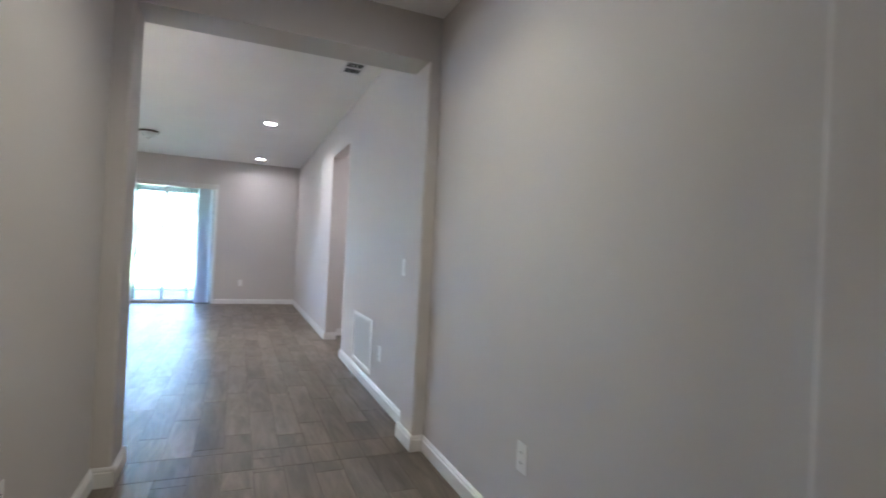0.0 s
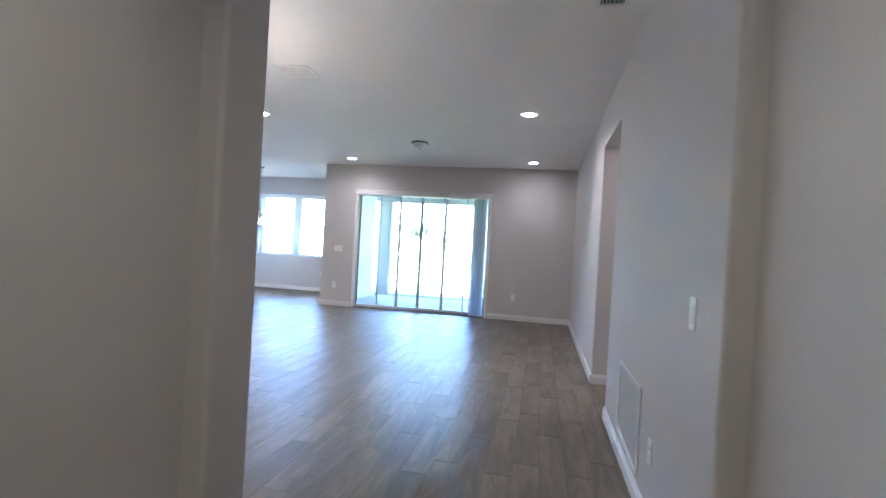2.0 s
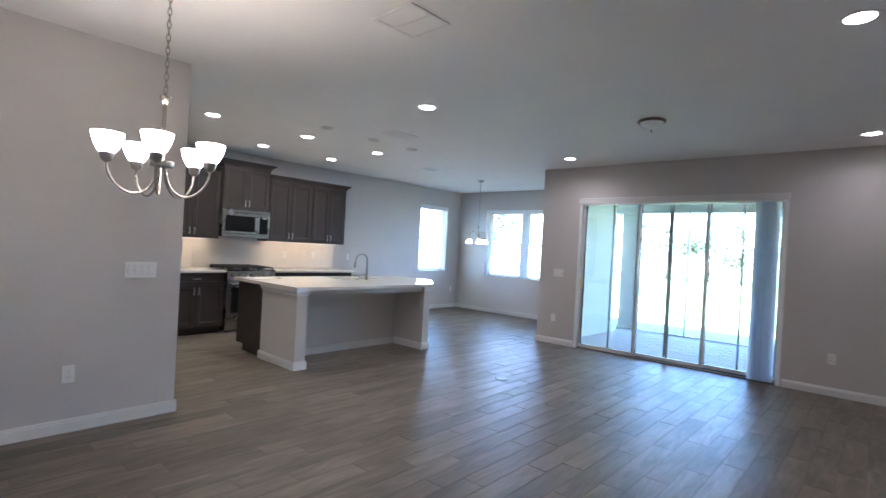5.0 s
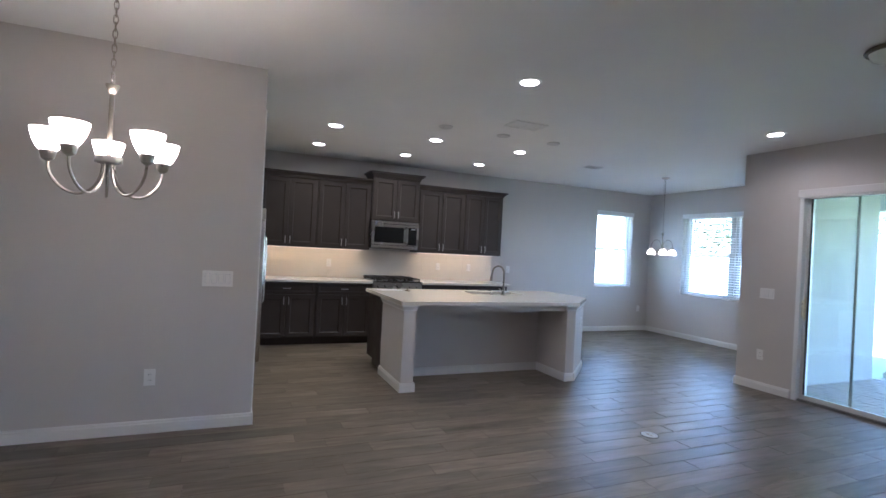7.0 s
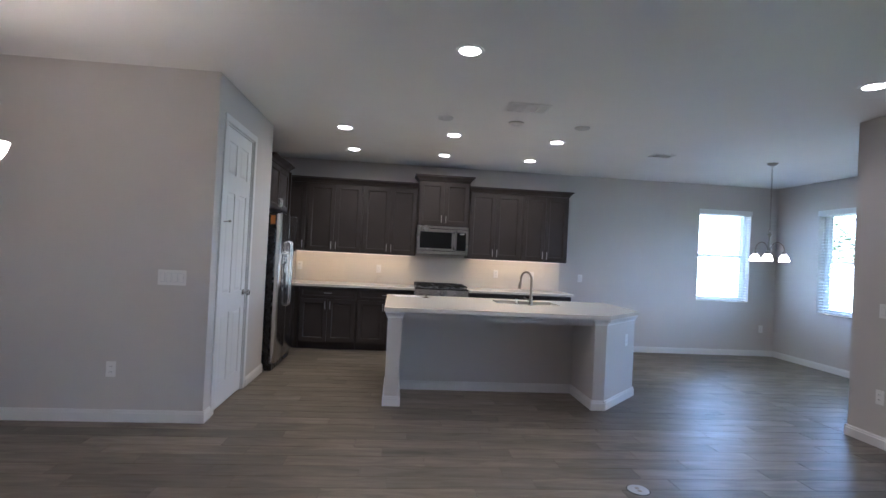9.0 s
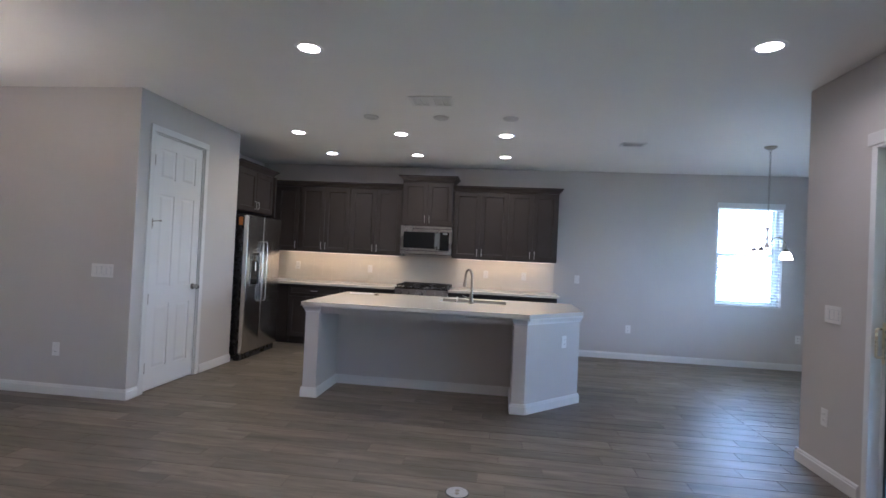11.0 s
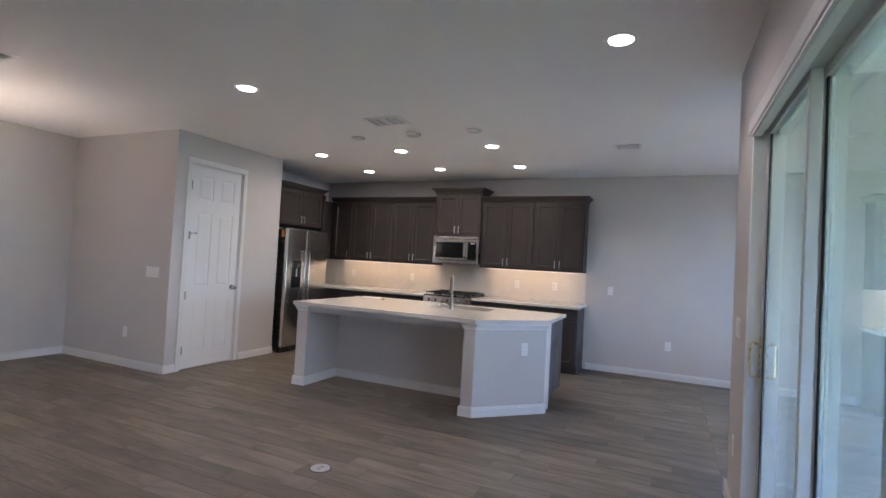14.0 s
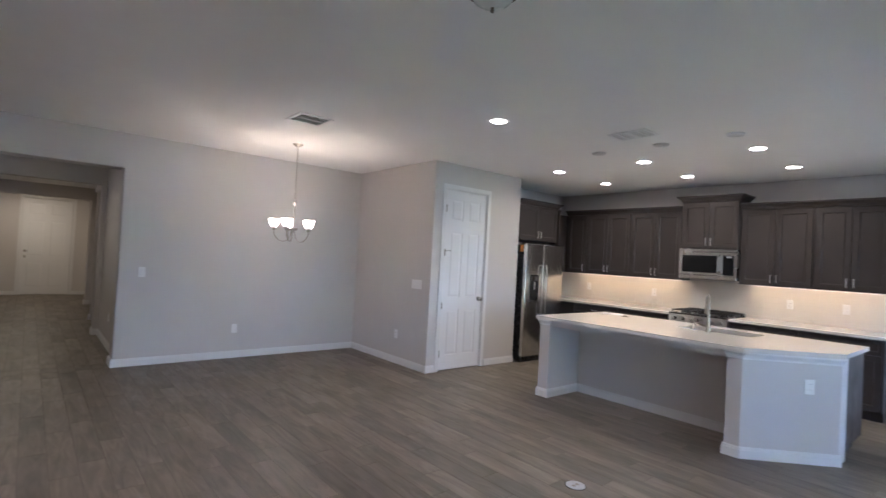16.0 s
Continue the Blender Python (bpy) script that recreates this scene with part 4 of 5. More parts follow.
def gas_range(m):
    """Local front along +x, y from 0 to 0.76."""
    e = thing("range", m, "stainless slide-in gas range with black grates", "range")
    w, d = 0.755, 0.64
    bm = B()
    bx(bm, 0.004, d - 0.03, 0.003, w - 0.003, 0.03, 0.895)
    part("body", bm, DULLSTEEL, e)
    for yy in (0.05, w - 0.05):
        for xx in (0.06, d - 0.08):
            bm = B()
            rod(bm, (xx, yy, 0), (xx, yy, 0.03), 0.018)
            part("foot", bm, BLACK, e)
    bm = B()
    bx(bm, d - 0.03, d + 0.005, 0.003, w - 0.003, 0.05, 0.20, bevel=0.004)
    part("drawer", bm, DULLSTEEL, e)
    bm = B()
    bx(bm, d - 0.03, d + 0.010, 0.003, w - 0.003, 0.21, 0.765, bevel=0.005)
    dr = part("oven_door", bm, DULLSTEEL, e)
    bm = B()
    bx(bm, d + 0.0105, d + 0.014, 0.07, w - 0.07, 0.29, 0.66, bevel=0.002)
    part("oven_window", bm, DARKG, dr, "black oven glass")
    bm = B()
    rod(bm, (d + 0.058, 0.05, 0.715), (d + 0.058, w - 0.05, 0.715), 0.012)
    for yy in (0.09, w - 0.09):
        rod(bm, (d + 0.008, yy, 0.715), (d + 0.058, yy, 0.715), 0.009)
    part("handle", bm, DULLSTEEL, dr, "steel bar handle", True)
    bm = B()
    prof = [(d - 0.04, 0.775), (d + 0.010, 0.775), (d - 0.004, 0.905), (d - 0.04, 0.905)]
    vs = [[bm.verts.new((x, y, z)) for x, z in prof] for y in (0.003, w - 0.003)]
    for i in range(4):
        bm.faces.new((vs[0][i], vs[0][(i + 1) % 4], vs[1][(i + 1) % 4], vs[1][i]))
    bm.faces.new(vs[0][::-1])
    bm.faces.new(vs[1])
    bmesh.ops.recalc_face_normals(bm, faces=bm.faces[:])
    cp = part("control_panel", bm, DULLSTEEL, e)
    for yy in (0.08, 0.19, 0.378, 0.566, 0.676):
        bm = B()
        lathe(bm, ((0.024, 0), (0.024, 0.012), (0.020, 0.032), (0.0, 0.033)), 16)
        k = part("control_knob", bm, DULLSTEEL, cp, "", True)
        k.matrix_local = pose(d + 0.002, yy, 0.842, 0, 84, 0)
    bm = B()
    bx(bm, 0.004, d - 0.002, 0.002, w - 0.002, 0.896, 0.918, bevel=0.004)
    part("cooktop", bm, BLACK, e, "black enamel cooktop")
    for k in range(3):
        y0 = 0.02 + k * 0.241
        y1 = y0 + 0.233
        bm = B()
        for yy in (y0, y1 - 0.012):
            bx(bm, 0.06, d - 0.05, yy, yy + 0.012, 0.944, 0.958)
        for xx in (0.06, 0.20, 0.33, 0.46, d - 0.062):
            bx(bm, xx, xx + 0.012, y0 + 0.012, y1 - 0.012, 0.944, 0.958)
        for xx in (0.06, d - 0.062):
            for yy in (y0, y1 - 0.012):
                bx(bm, xx, xx + 0.012, yy, yy + 0.012, 0.918, 0.944)
        part("grate", bm, IRON, e, "cast iron grate")
        for xx in (0.18, 0.45):
            bm = B()
            lathe(bm, ((0.045, 0), (0.045, 0.012), (0.030, 0.014), (0.030, 0.022), (0.0, 0.023)), 16, (xx, (y0 + y1) / 2, 0.918))
            part("burner", bm, IRON, e)
    bm = B()
    bx(bm, 0.004, 0.05, 0.002, w - 0.002, 0.919, 0.965, bevel=0.005)
    part("back_rail", bm, DULLSTEEL, e)
    return e


gas_range(pose(WEST + 0.004, 6.662, 0))


def microwave(m):
    e = thing("microwave", m, "stainless over-the-range microwave with a dark window", "microwave")
    w, h, d = 0.752, 0.418, 0.40
    bm = B()
    bx(bm, 0.002, d - 0.03, 0.0, w, 0.0, h)
    part("body", bm, DULLSTEEL, e)
    bm = B()
    bx(bm, d - 0.03, d, 0.0, w * 0.76, 0.055, h - 0.045, bevel=0.004)
    bx(bm, d - 0.03, d, 0.0, w, 0.0, 0.052, bevel=0.004)
    bx(bm, d - 0.03, d, 0.0, w, h - 0.042, h, bevel=0.004)
    bx(bm, d - 0.03, d - 0.004, w * 0.765, w, 0.055, h - 0.045)
    dr = part("door", bm, DULLSTEEL, e)
    bm = B()
    bx(bm, d + 0.0003, d + 0.003, 0.045, w * 0.675, 0.090, h - 0.092, bevel=0.001)
    part("window", bm, DARKG, dr, "black microwave window")
    bm = B()
    bx(bm, d - 0.0038, d + 0.002, w * 0.775, w - 0.035, 0.066, h - 0.085, bevel=0.001)
    cp = part("control_panel", bm, DARKG, e, "black glass control panel")
    bm = B()
    bx(bm, d + 0.0022, d + 0.003, w * 0.83, w - 0.06, h - 0.115, h - 0.095)
    part("display", bm, GREYP, cp)
    bm = B()
    tube(bm, [(d - 0.002, w * 0.72, 0.080), (d + 0.024, w * 0.72, 0.090), (d + 0.030, w * 0.72, h / 2), (d + 0.024, w * 0.72, h - 0.090), (d - 0.002, w * 0.72, h - 0.080)], 0.008, 10)
    part("handle", bm, DULLSTEEL, dr, "curved steel handle", True)
    bm = B()
    bx(bm, 0.08, 0.30, 0.12, w - 0.12, -0.004, -0.0005)
    part("grease_filter", bm, SLOT, e)
    return e


microwave(pose(WEST, 6.66, 1.394))

# ---- island ----
IX, IY0, IY1 = -4.530, 6.335, 8.945
isl = thing("kitchen_island", pose(0, 0, 0), "kitchen island with greige knee walls and dark cabinets", "kitchen island")
RB = -5.10
bm = B()
bx(bm, -5.27, IX, IY0, 6.465, 0, 0.860)
part("knee_wall", bm, WALL, isl, "greige painted end wall")
bm = B()
bx(bm, -5.27, RB, 6.465, 8.29, 0, 0.860)
part("knee_wall", bm, WALL, isl, "greige painted back wall of the seating recess")
bm = B()
prism(bm, [(IX, 8.29), (IX, 8.405), (-5.065, IY1), (-5.27, IY1), (-5.27, 8.29)], 0, 0.860)
part("knee_wall", bm, WALL, isl, "greige painted angled end wall")
bm = B()
bx(bm, -5.872, -5.272, IY0 + 0.002, 7.43, 0.10, 0.860)
bx(bm, -5.80, -5.272, IY0 + 0.05, 7.43, 0.0, 0.10)
part("cabinet_body", bm, CAB, isl, "dark espresso island cabinet")
bm = B()
bx(bm, -5.872, -5.272, 7.432, IY1 - 0.002, 0.10, 0.66)
bx(bm, -5.80, -5.272, 7.432, IY1 - 0.05, 0.0, 0.10)
bx(bm, -5.872, -5.855, 7.432, IY1 - 0.002, 0.66, 0.860)
bx(bm, -5.855, -5.272, IY1 - 0.02, IY1 - 0.002, 0.66, 0.860)
part("cabinet_body", bm, CAB, isl, "dark espresso sink cabinet")
for p, q, n in (((IX, IY0), (IX, 6.465), (1, 0)), ((-5.27, IY0), (IX, IY0), (0, -1)), ((IX, 6.465), (RB, 6.465), (0, 1)), ((RB, 6.465), (RB, 8.29), (1, 0)), ((RB, 8.29), (IX, 8.29), (0, -1)), ((IX, 8.29), (IX, 8.405), (1, 0)), ((IX, 8.405), (-5.065, IY1), (0.7106, 0.7036))):
    L = math.hypot(q[0] - p[0], q[1] - p[1])
    u = ((q[0] - p[0]) / L * 0.015, (q[1] - p[1]) / L * 0.015)
    inner = n == (1, 0) and p[0] == RB
    k = 0 if inner else 1
    part("baseboard", baseboard((p[0] - u[0] * k, p[1] - u[1] * k), (q[0] + u[0] * k, q[1] + u[1] * k), n[0], n[1]), TRIM, isl, "white baseboard")


def cap_trim(pts_n):
    """Moulding under the worktop along the island's outer faces."""
    for p, q, n in pts_n:
        bm = B()
        prof = ((0, 0.014), (0.006, 0.017), (0.007, 0.030), (0.015, 0.046), (0.023, 0.060), (0.023, 0.076), (0, 0.076))
        L = math.hypot(q[0] - p[0], q[1] - p[1])
        u = ((q[0] - p[0]) / L, (q[1] - p[1]) / L)
        ends = []
        for c, s in ((p, -1), (q, 1)):
            ends.append([bm.verts.new((c[0] + n[0] * (d + 0.0006) + u[0] * s * d, c[1] + n[1] * (d + 0.0006) + u[1] * s * d, 0.784 + z)) for d, z in prof])
        k = len(prof)
        for i in range(k):
            bm.faces.new((ends[0][i], ends[0][(i + 1) % k], ends[1][(i + 1) % k], ends[1][i]))
        bm.faces.new(ends[0])
        bm.faces.new(ends[1][::-1])
        bmesh.ops.recalc_face_normals(bm, faces=bm.faces[:])
        part("cap_moulding", bm, TRIM, isl, "white cap moulding")


cap_trim((((IX, IY0), (IX, 6.465), (1, 0)), ((-5.27, IY0), (IX, IY0), (0, -1)), ((IX, 8.29), (IX, 8.405), (1, 0)), ((IX, 8.405), (-5.065, IY1), (0.7106, 0.7036))))
bm = B()
bx(bm, IX - 0.06, IX - 0.035, 6.467, 8.288, 0.788, 0.860)
part("apron", bm, WALL, isl, "greige apron under the worktop overhang")
for k in range(3):
    y0, y1 = 6.35 + k * 0.36, 6.35 + k * 0.36 + 0.352
    f = B()
    bx(f, -5.892, -5.8725, y0, y1, 0.115, 0.848, bevel=0.003)
    part("cabinet_door", f, CAB, isl)
for k in range(2):
    y0, y1 = 7.45 + k * 0.73, 7.45 + k * 0.73 + 0.722
    f = B()
    bx(f, -5.892, -5.8725, y0, y1, 0.115, 0.848, bevel=0.003)
    part("cabinet_door", f, CAB, isl)

TX0, TX1, TY0 = -5.91, -4.490, 6.298
SK = (-5.70, -5.33, 7.50, 8.22)
ct = thing("island_worktop", pose(0, 0, 0), "white quartz island worktop with an angled corner and sink cut-out", "worktop")
bm = B()
Z0, Z1 = 0.8605, 0.898
prism(bm, [(TX0, TY0), (TX1, TY0), (TX1, SK[2]), (TX0, SK[2])], Z0, Z1)
prism(bm, [(SK[1], SK[2]), (TX1, SK[2]), (TX1, SK[3]), (SK[1], SK[3])], Z0, Z1)
prism(bm, [(TX0, SK[2]), (SK[0], SK[2]), (SK[0], SK[3]), (TX0, SK[3])], Z0, Z1)
prism(bm, [(TX0, SK[3]), (TX1, SK[3]), (TX1, 8.42), (-5.045, 8.972), (TX0, 8.972)], Z0, Z1)
part("slab", bm, QUARTZ, ct)

sk = thing("sink", pose(0, 0, 0), "undermount stainless double-bowl kitchen sink", "sink")
for a, b in ((SK[2] - 0.004, 7.875), (7.895, SK[3] + 0.004)):
    bm = B()
    o = (SK[0] - 0.004, SK[1] + 0.004, a, b)
    t = 0.006
    bx(bm, o[0], o[1], o[2], o[3], 0.68, 0.686)
    bx(bm, o[0], o[0] + t, o[2], o[3], 0.686, 0.8595)
    bx(bm, o[1] - t, o[1], o[2], o[3], 0.686, 0.8595)
    bx(bm, o[0] + t, o[1] - t, o[2], o[2] + t, 0.686, 0.8595)
    bx(bm, o[0] + t, o[1] - t, o[3] - t, o[3], 0.686, 0.8595)
    part("bowl", bm, SINKM, sk, "dull dark steel bowl")
    bm = B()
    lathe(bm, ((0.045, 0), (0.045, 0.003), (0.03, 0.004), (0.0, 0.002)), 20, ((o[0] + o[1]) / 2, (a + b) / 2, 0.6862))
    part("drain", bm, CHROME, sk, "", True)

fc = thing("faucet", pose(-5.235, 7.85, 0.898, 0, 0, 28), "tall brushed nickel gooseneck kitchen faucet", "faucet")
bm = B()
lathe(bm, ((0.030, 0), (0.030, 0.008), (0.022, 0.014), (0.019, 0.06), (0.017, 0.10)), 20)
part("body", bm, NICKEL, fc, "", True)
bm = B()
pts = [(0, 0, 0.08), (0, 0, 0.27)] + [(-0.085 + 0.085 * math.cos(a), 0, 0.27 + 0.085 * math.sin(a)) for a in [math.pi * k / 10 for k in range(1, 10)]] + [(-0.170, 0, 0.262), (-0.176, 0, 0.235)]
tube(bm, pts, 0.0125, 12)
part("spout", bm, NICKEL, fc, "", True)
bm = B()
tube(bm, [(-0.175, 0, 0.24), (-0.182, 0, 0.20), (-0.186, 0, 0.165)], [0.0145, 0.018, 0.019], 12)
part("spray_head", bm, NICKEL, fc, "", True)
bm = B()
tube(bm, [(0, -0.015, 0.055), (0.0, -0.045, 0.060), (-0.005, -0.10, 0.085)], [0.011, 0.009, 0.006], 10)
part("lever", bm, NICKEL, fc, "", True)
sp = thing("soap_dispenser", pose(-5.255, 7.70, 0.898), "small chrome deck-mounted soap dispenser", "soap dispenser")
bm = B()
lathe(bm, ((0.021, 0), (0.021, 0.005), (0.012, 0.010), (0.011, 0.045), (0.014, 0.05), (0.012, 0.06), (0, 0.061)), 16)
part("base", bm, CHROME, sp, "", True)
bm = B()
tube(bm, [(0, 0, 0.052), (-0.04, 0, 0.056), (-0.075, 0, 0.046)], [0.008, 0.006, 0.005], 8)
part("spout", bm, CHROME, sp, "", True)
st = thing("drain_stopper", pose(-5.62, 6.74, 0.898), "small dark metal sink stopper lying on the worktop", "sink stopper")
bm = B()
lathe(bm, ((0.034, 0), (0.036, 0.006), (0.014, 0.012), (0.008, 0.016), (0.008, 0.026), (0.013, 0.029), (0, 0.032)), 16)
part("plug", bm, BRONZE, st, "", True)
bm = B()
prism(bm, [(-5.80, 6.36), (-5.60, 6.42), (-5.66, 6.69), (-5.86, 6.63)], 0.8986, 0.9000)
tagged(part("paper_sheet", bm, GREYP), "grey printed leaflet lying flat on the worktop", "leaflet")


# ---- lights ----
def downlight(x, y, z, watts, color=WARM, spread=150):
    e = thing("downlight", pose(x, y, z), "round white recessed ceiling downlight, switched on", "light", "recessed downlights")
    bm = B()
    lathe(bm, ((0.068, -0.001), (0.072, -0.006), (0.092, -0.004), (0.095, -0.0006), (0.066, -0.0006)), 28, closed=True)
    part("trim_ring", bm, PLASTIC, e, "", True)
    bm = B()
    lathe(bm, ((0.0, -0.0046), (0.066, -0.0046), (0.066, -0.001), (0.0, -0.001)), 28)
    part("lens", bm, LENS, e, "glowing warm-white lens")
    ld = bpy.data.lights.new("downlight_lamp", "AREA")
    ld.shape, ld.size, ld.energy, ld.color, ld.spread = "DISK", 0.13, watts, color, radians(spread)
    lo = new("downlight_lamp", ld)
    lo.parent = e
    lo.matrix_local = pose(0, 0, -0.007)
    return e


for x in (-5.49, -6.64):
    for y in (5.75, 6.957, 8.138):
        downlight(x, y, CEIL, KITCHEN_W, KWARM)
for x, y, k in ((-3.198, 6.80, 1.0), (-3.20, 9.695, 0.55), (-0.022, 6.80, 0.66), (-0.02, 9.755, 0.22)):
    downlight(x, y, CEIL, DOWN_W * k)
# unseen hall and foyer lamps, added to light the walls; places assumed
for y, k, tone, spread in ((1.78, 0.44, HALL_FILL_TONE, 135), (-1.6, 0.62, FOYER_FILL_TONE, 178), (-4.9, 1.35, FOYER_FILL_TONE, 178)):
    downlight(-0.06, y, HALLC, HALL_FILL_W * k, tone, spread)
# unseen fill lamp, added to brighten the bedroom passage
downlight(1.65, 5.85, CEIL, DOWN_W * 0.6)


def smooth_curve(p, k=4):
    """Points of a curve that runs evenly through p."""
    out = []
    for i in range(len(p) - 1):
        a, b, c, d = p[max(i - 1, 0)], p[i], p[i + 1], p[min(i + 2, len(p) - 1)]
        for j in range(k):
            t = j / k
            out.append(tuple(0.5 * (2 * b[q] + (c[q] - a[q]) * t + (2 * a[q] - 5 * b[q] + 4 * c[q] - d[q]) * t * t + (3 * b[q] - a[q] - 3 * c[q] + d[q]) * t ** 3) for q in (0, 1)))
    return out + [p[-1]]


def chandelier(m, drop, arms, reach, up, watts, label, turn=0.0):
    """Origin at the ceiling. drop: to the hub."""
    e = thing("chandelier", m, label, "chandelier", "chandeliers")
    bm = B()
    lathe(bm, ((0.010, -0.034), (0.030, -0.030), (0.058, -0.012), (0.064, -0.001), (0, -0.001)), 24)
    part("canopy", bm, NICKEL, e, "", True)
    sl = 0.335 if up else 0.235
    stem_top = -(drop - sl)
    n = int((-stem_top - 0.08) / 0.030)
    step = (-stem_top - 0.066) / n
    for k in range(n):
        bm = B()
        zc = -0.034 - step * (k + 0.5)
        pts = []
        for i in range(12):
            a = 2 * math.pi * i / 12
            u, v = 0.0085 * math.cos(a), (step * 0.5 + 0.0055) * math.sin(a)
            pts.append((u, 0, zc + v) if k % 2 else (0, u, zc + v))
        tube(bm, pts, 0.0021, 6, True)
        part("chain_link", bm, NICKEL, e)
    bm = B()
    lathe(bm, ((0.0095, -sl), (0.0095, -0.055), (0.013, -0.052), (0.026, -0.022), (0.027, -0.016), (0.009, -0.010), (0.006, 0.0)), 18, (0, 0, stem_top))
    part("stem", bm, NICKEL, e, "", True)
    bm = B()
    tube(bm, [(0.023 * math.cos(a), 0, stem_top + 0.016 + 0.023 * math.sin(a)) for a in [2 * math.pi * i / 18 for i in range(18)]], 0.0026, 7, True)
    part("ring", bm, NICKEL, e, "", True)
    bm = B()
    hz = -drop
    if up:
        lathe(bm, ((0.0, -0.034), (0.006, -0.032), (0.009, -0.022), (0.030, -0.016), (0.049, -0.013), (0.051, -0.010), (0.051, 0.012), (0.048, 0.015), (0.0, 0.017)), 28, (0, 0, hz))
    else:
        lathe(bm, ((0.0, -0.04), (0.008, -0.035), (0.014, -0.015), (0.024, 0.0), (0.024, 0.03), (0.012, 0.05), (0.0, 0.055)), 24, (0, 0, hz))
    part("hub", bm, NICKEL, e, "", True)
    for k in range(arms):
        a = turn + 2 * math.pi * k / arms
        c, s = math.cos(a), math.sin(a)
        bm = B()
        if up:
            prof = smooth_curve([(0.020, -0.012), (0.028, -0.07), (0.055, -0.122), (0.10, -0.148), (0.145, -0.141), (0.185, -0.110), (reach - 0.006, -0.065), (reach, -0.020)])
        else:
            prof = smooth_curve([(0.015, 0.02), (0.042, 0.085), (0.085, 0.115), (0.130, 0.105), (reach - 0.01, 0.06), (reach, 0.0)])
        tube(bm, [(c * r, s * r, hz + z) for r, z in prof], 0.0058, 8)
        arm = part("arm", bm, NICKEL, e, "", True)
        bm = B()
        base_z = hz + (-0.020 if up else 0.0)
        sg = 1 if up else -1
        lathe(bm, [(r, z * sg) for r, z in ((0.007, -0.004), (0.022, 0.006), (0.029, 0.030), (0.030, 0.044), (0.0, 0.045))][::sg], 18, (c * reach, s * reach, base_z))
        part("socket_cup", bm, NICKEL, arm, "", True)
        bm = B()
        sc = 0.85 if up else 0.82
        out = [(0.028, 0.036), (0.050, 0.060), (0.069, 0.095), (0.079, 0.130), (0.083, 0.150)]
        inn = [(r - 0.004, z + 0.001) for r, z in out][::-1]
        lathe(bm, [(r * sc * 0.92, z * sc * sg) for r, z in out + inn], 28, (c * reach, s * reach, base_z), closed=True)
        part("shade", bm, SHADE, arm, "glowing white glass bowl shade", True)
        ld = bpy.data.lights.new("bulb_lamp", "POINT")
        ld.energy, ld.color, ld.shadow_soft_size = watts, CHANDWARM, 0.04
        lo = new("bulb_lamp", ld)
        lo.parent = arm
        lo.location = (c * reach, s * reach, base_z + sg * (0.128 if up else 0.105) * sc)
    return e


chandelier(pose(-2.426, 4.262, CEIL), 1.015, 5, 0.2175, True, CHAND_W, "brushed nickel five-arm chandelier with lit upward glass bowls", 0.8375)
chandelier(pose(-5.768, 11.0, CEIL), 1.10, 3, 0.178, False, NOOK_W, "brushed nickel three-arm chandelier with lit downward glass shades", -0.752)

fm = thing("flush_light", pose(-1.605, 8.28, CEIL), "bronze flush-mount ceiling light with an unlit glass bowl", "light")
bm = B()
lathe(bm, ((0.0, -0.024), (0.124, -0.024), (0.131, -0.014), (0.124, -0.001), (0.0, -0.001)), 32)
part("pan", bm, BRONZE, fm, "", True)
bm = B()
lathe(bm, ((0.012, -0.094), (0.052, -0.083), (0.088, -0.060), (0.109, -0.025), (0.0, -0.025)), 32)
part("bowl", bm, OPAL, fm, "frosted glass bowl", True)
bm = B()
lathe(bm, ((0.0, -0.118), (0.007, -0.115), (0.010, -0.105), (0.005, -0.099), (0.011, -0.092), (0.0, -0.091)), 16)
part("finial", bm, BRONZE, fm, "", True)

for y in (6.795, 7.498, 8.175):
    c = thing("blank_cover", pose(-4.81, y, CEIL), "round white blank ceiling cover plate", "cover plate", "ceiling cover plates")
    bm = B()
    lathe(bm, ((0.0, -0.016), (0.066, -0.016), (0.074, -0.010), (0.076, -0.001), (0.0, -0.001)), 28)
    part("disc", bm, COVERM, c, "", True)
    bm = B()
    for s in (-0.03, 0.03):
        lathe(bm, ((0.0, -0.0175), (0.004, -0.0175), (0.005, -0.0162), (0.0, -0.0162)), 10, (0, s, 0))
    part("screw", bm, NICKEL, c)


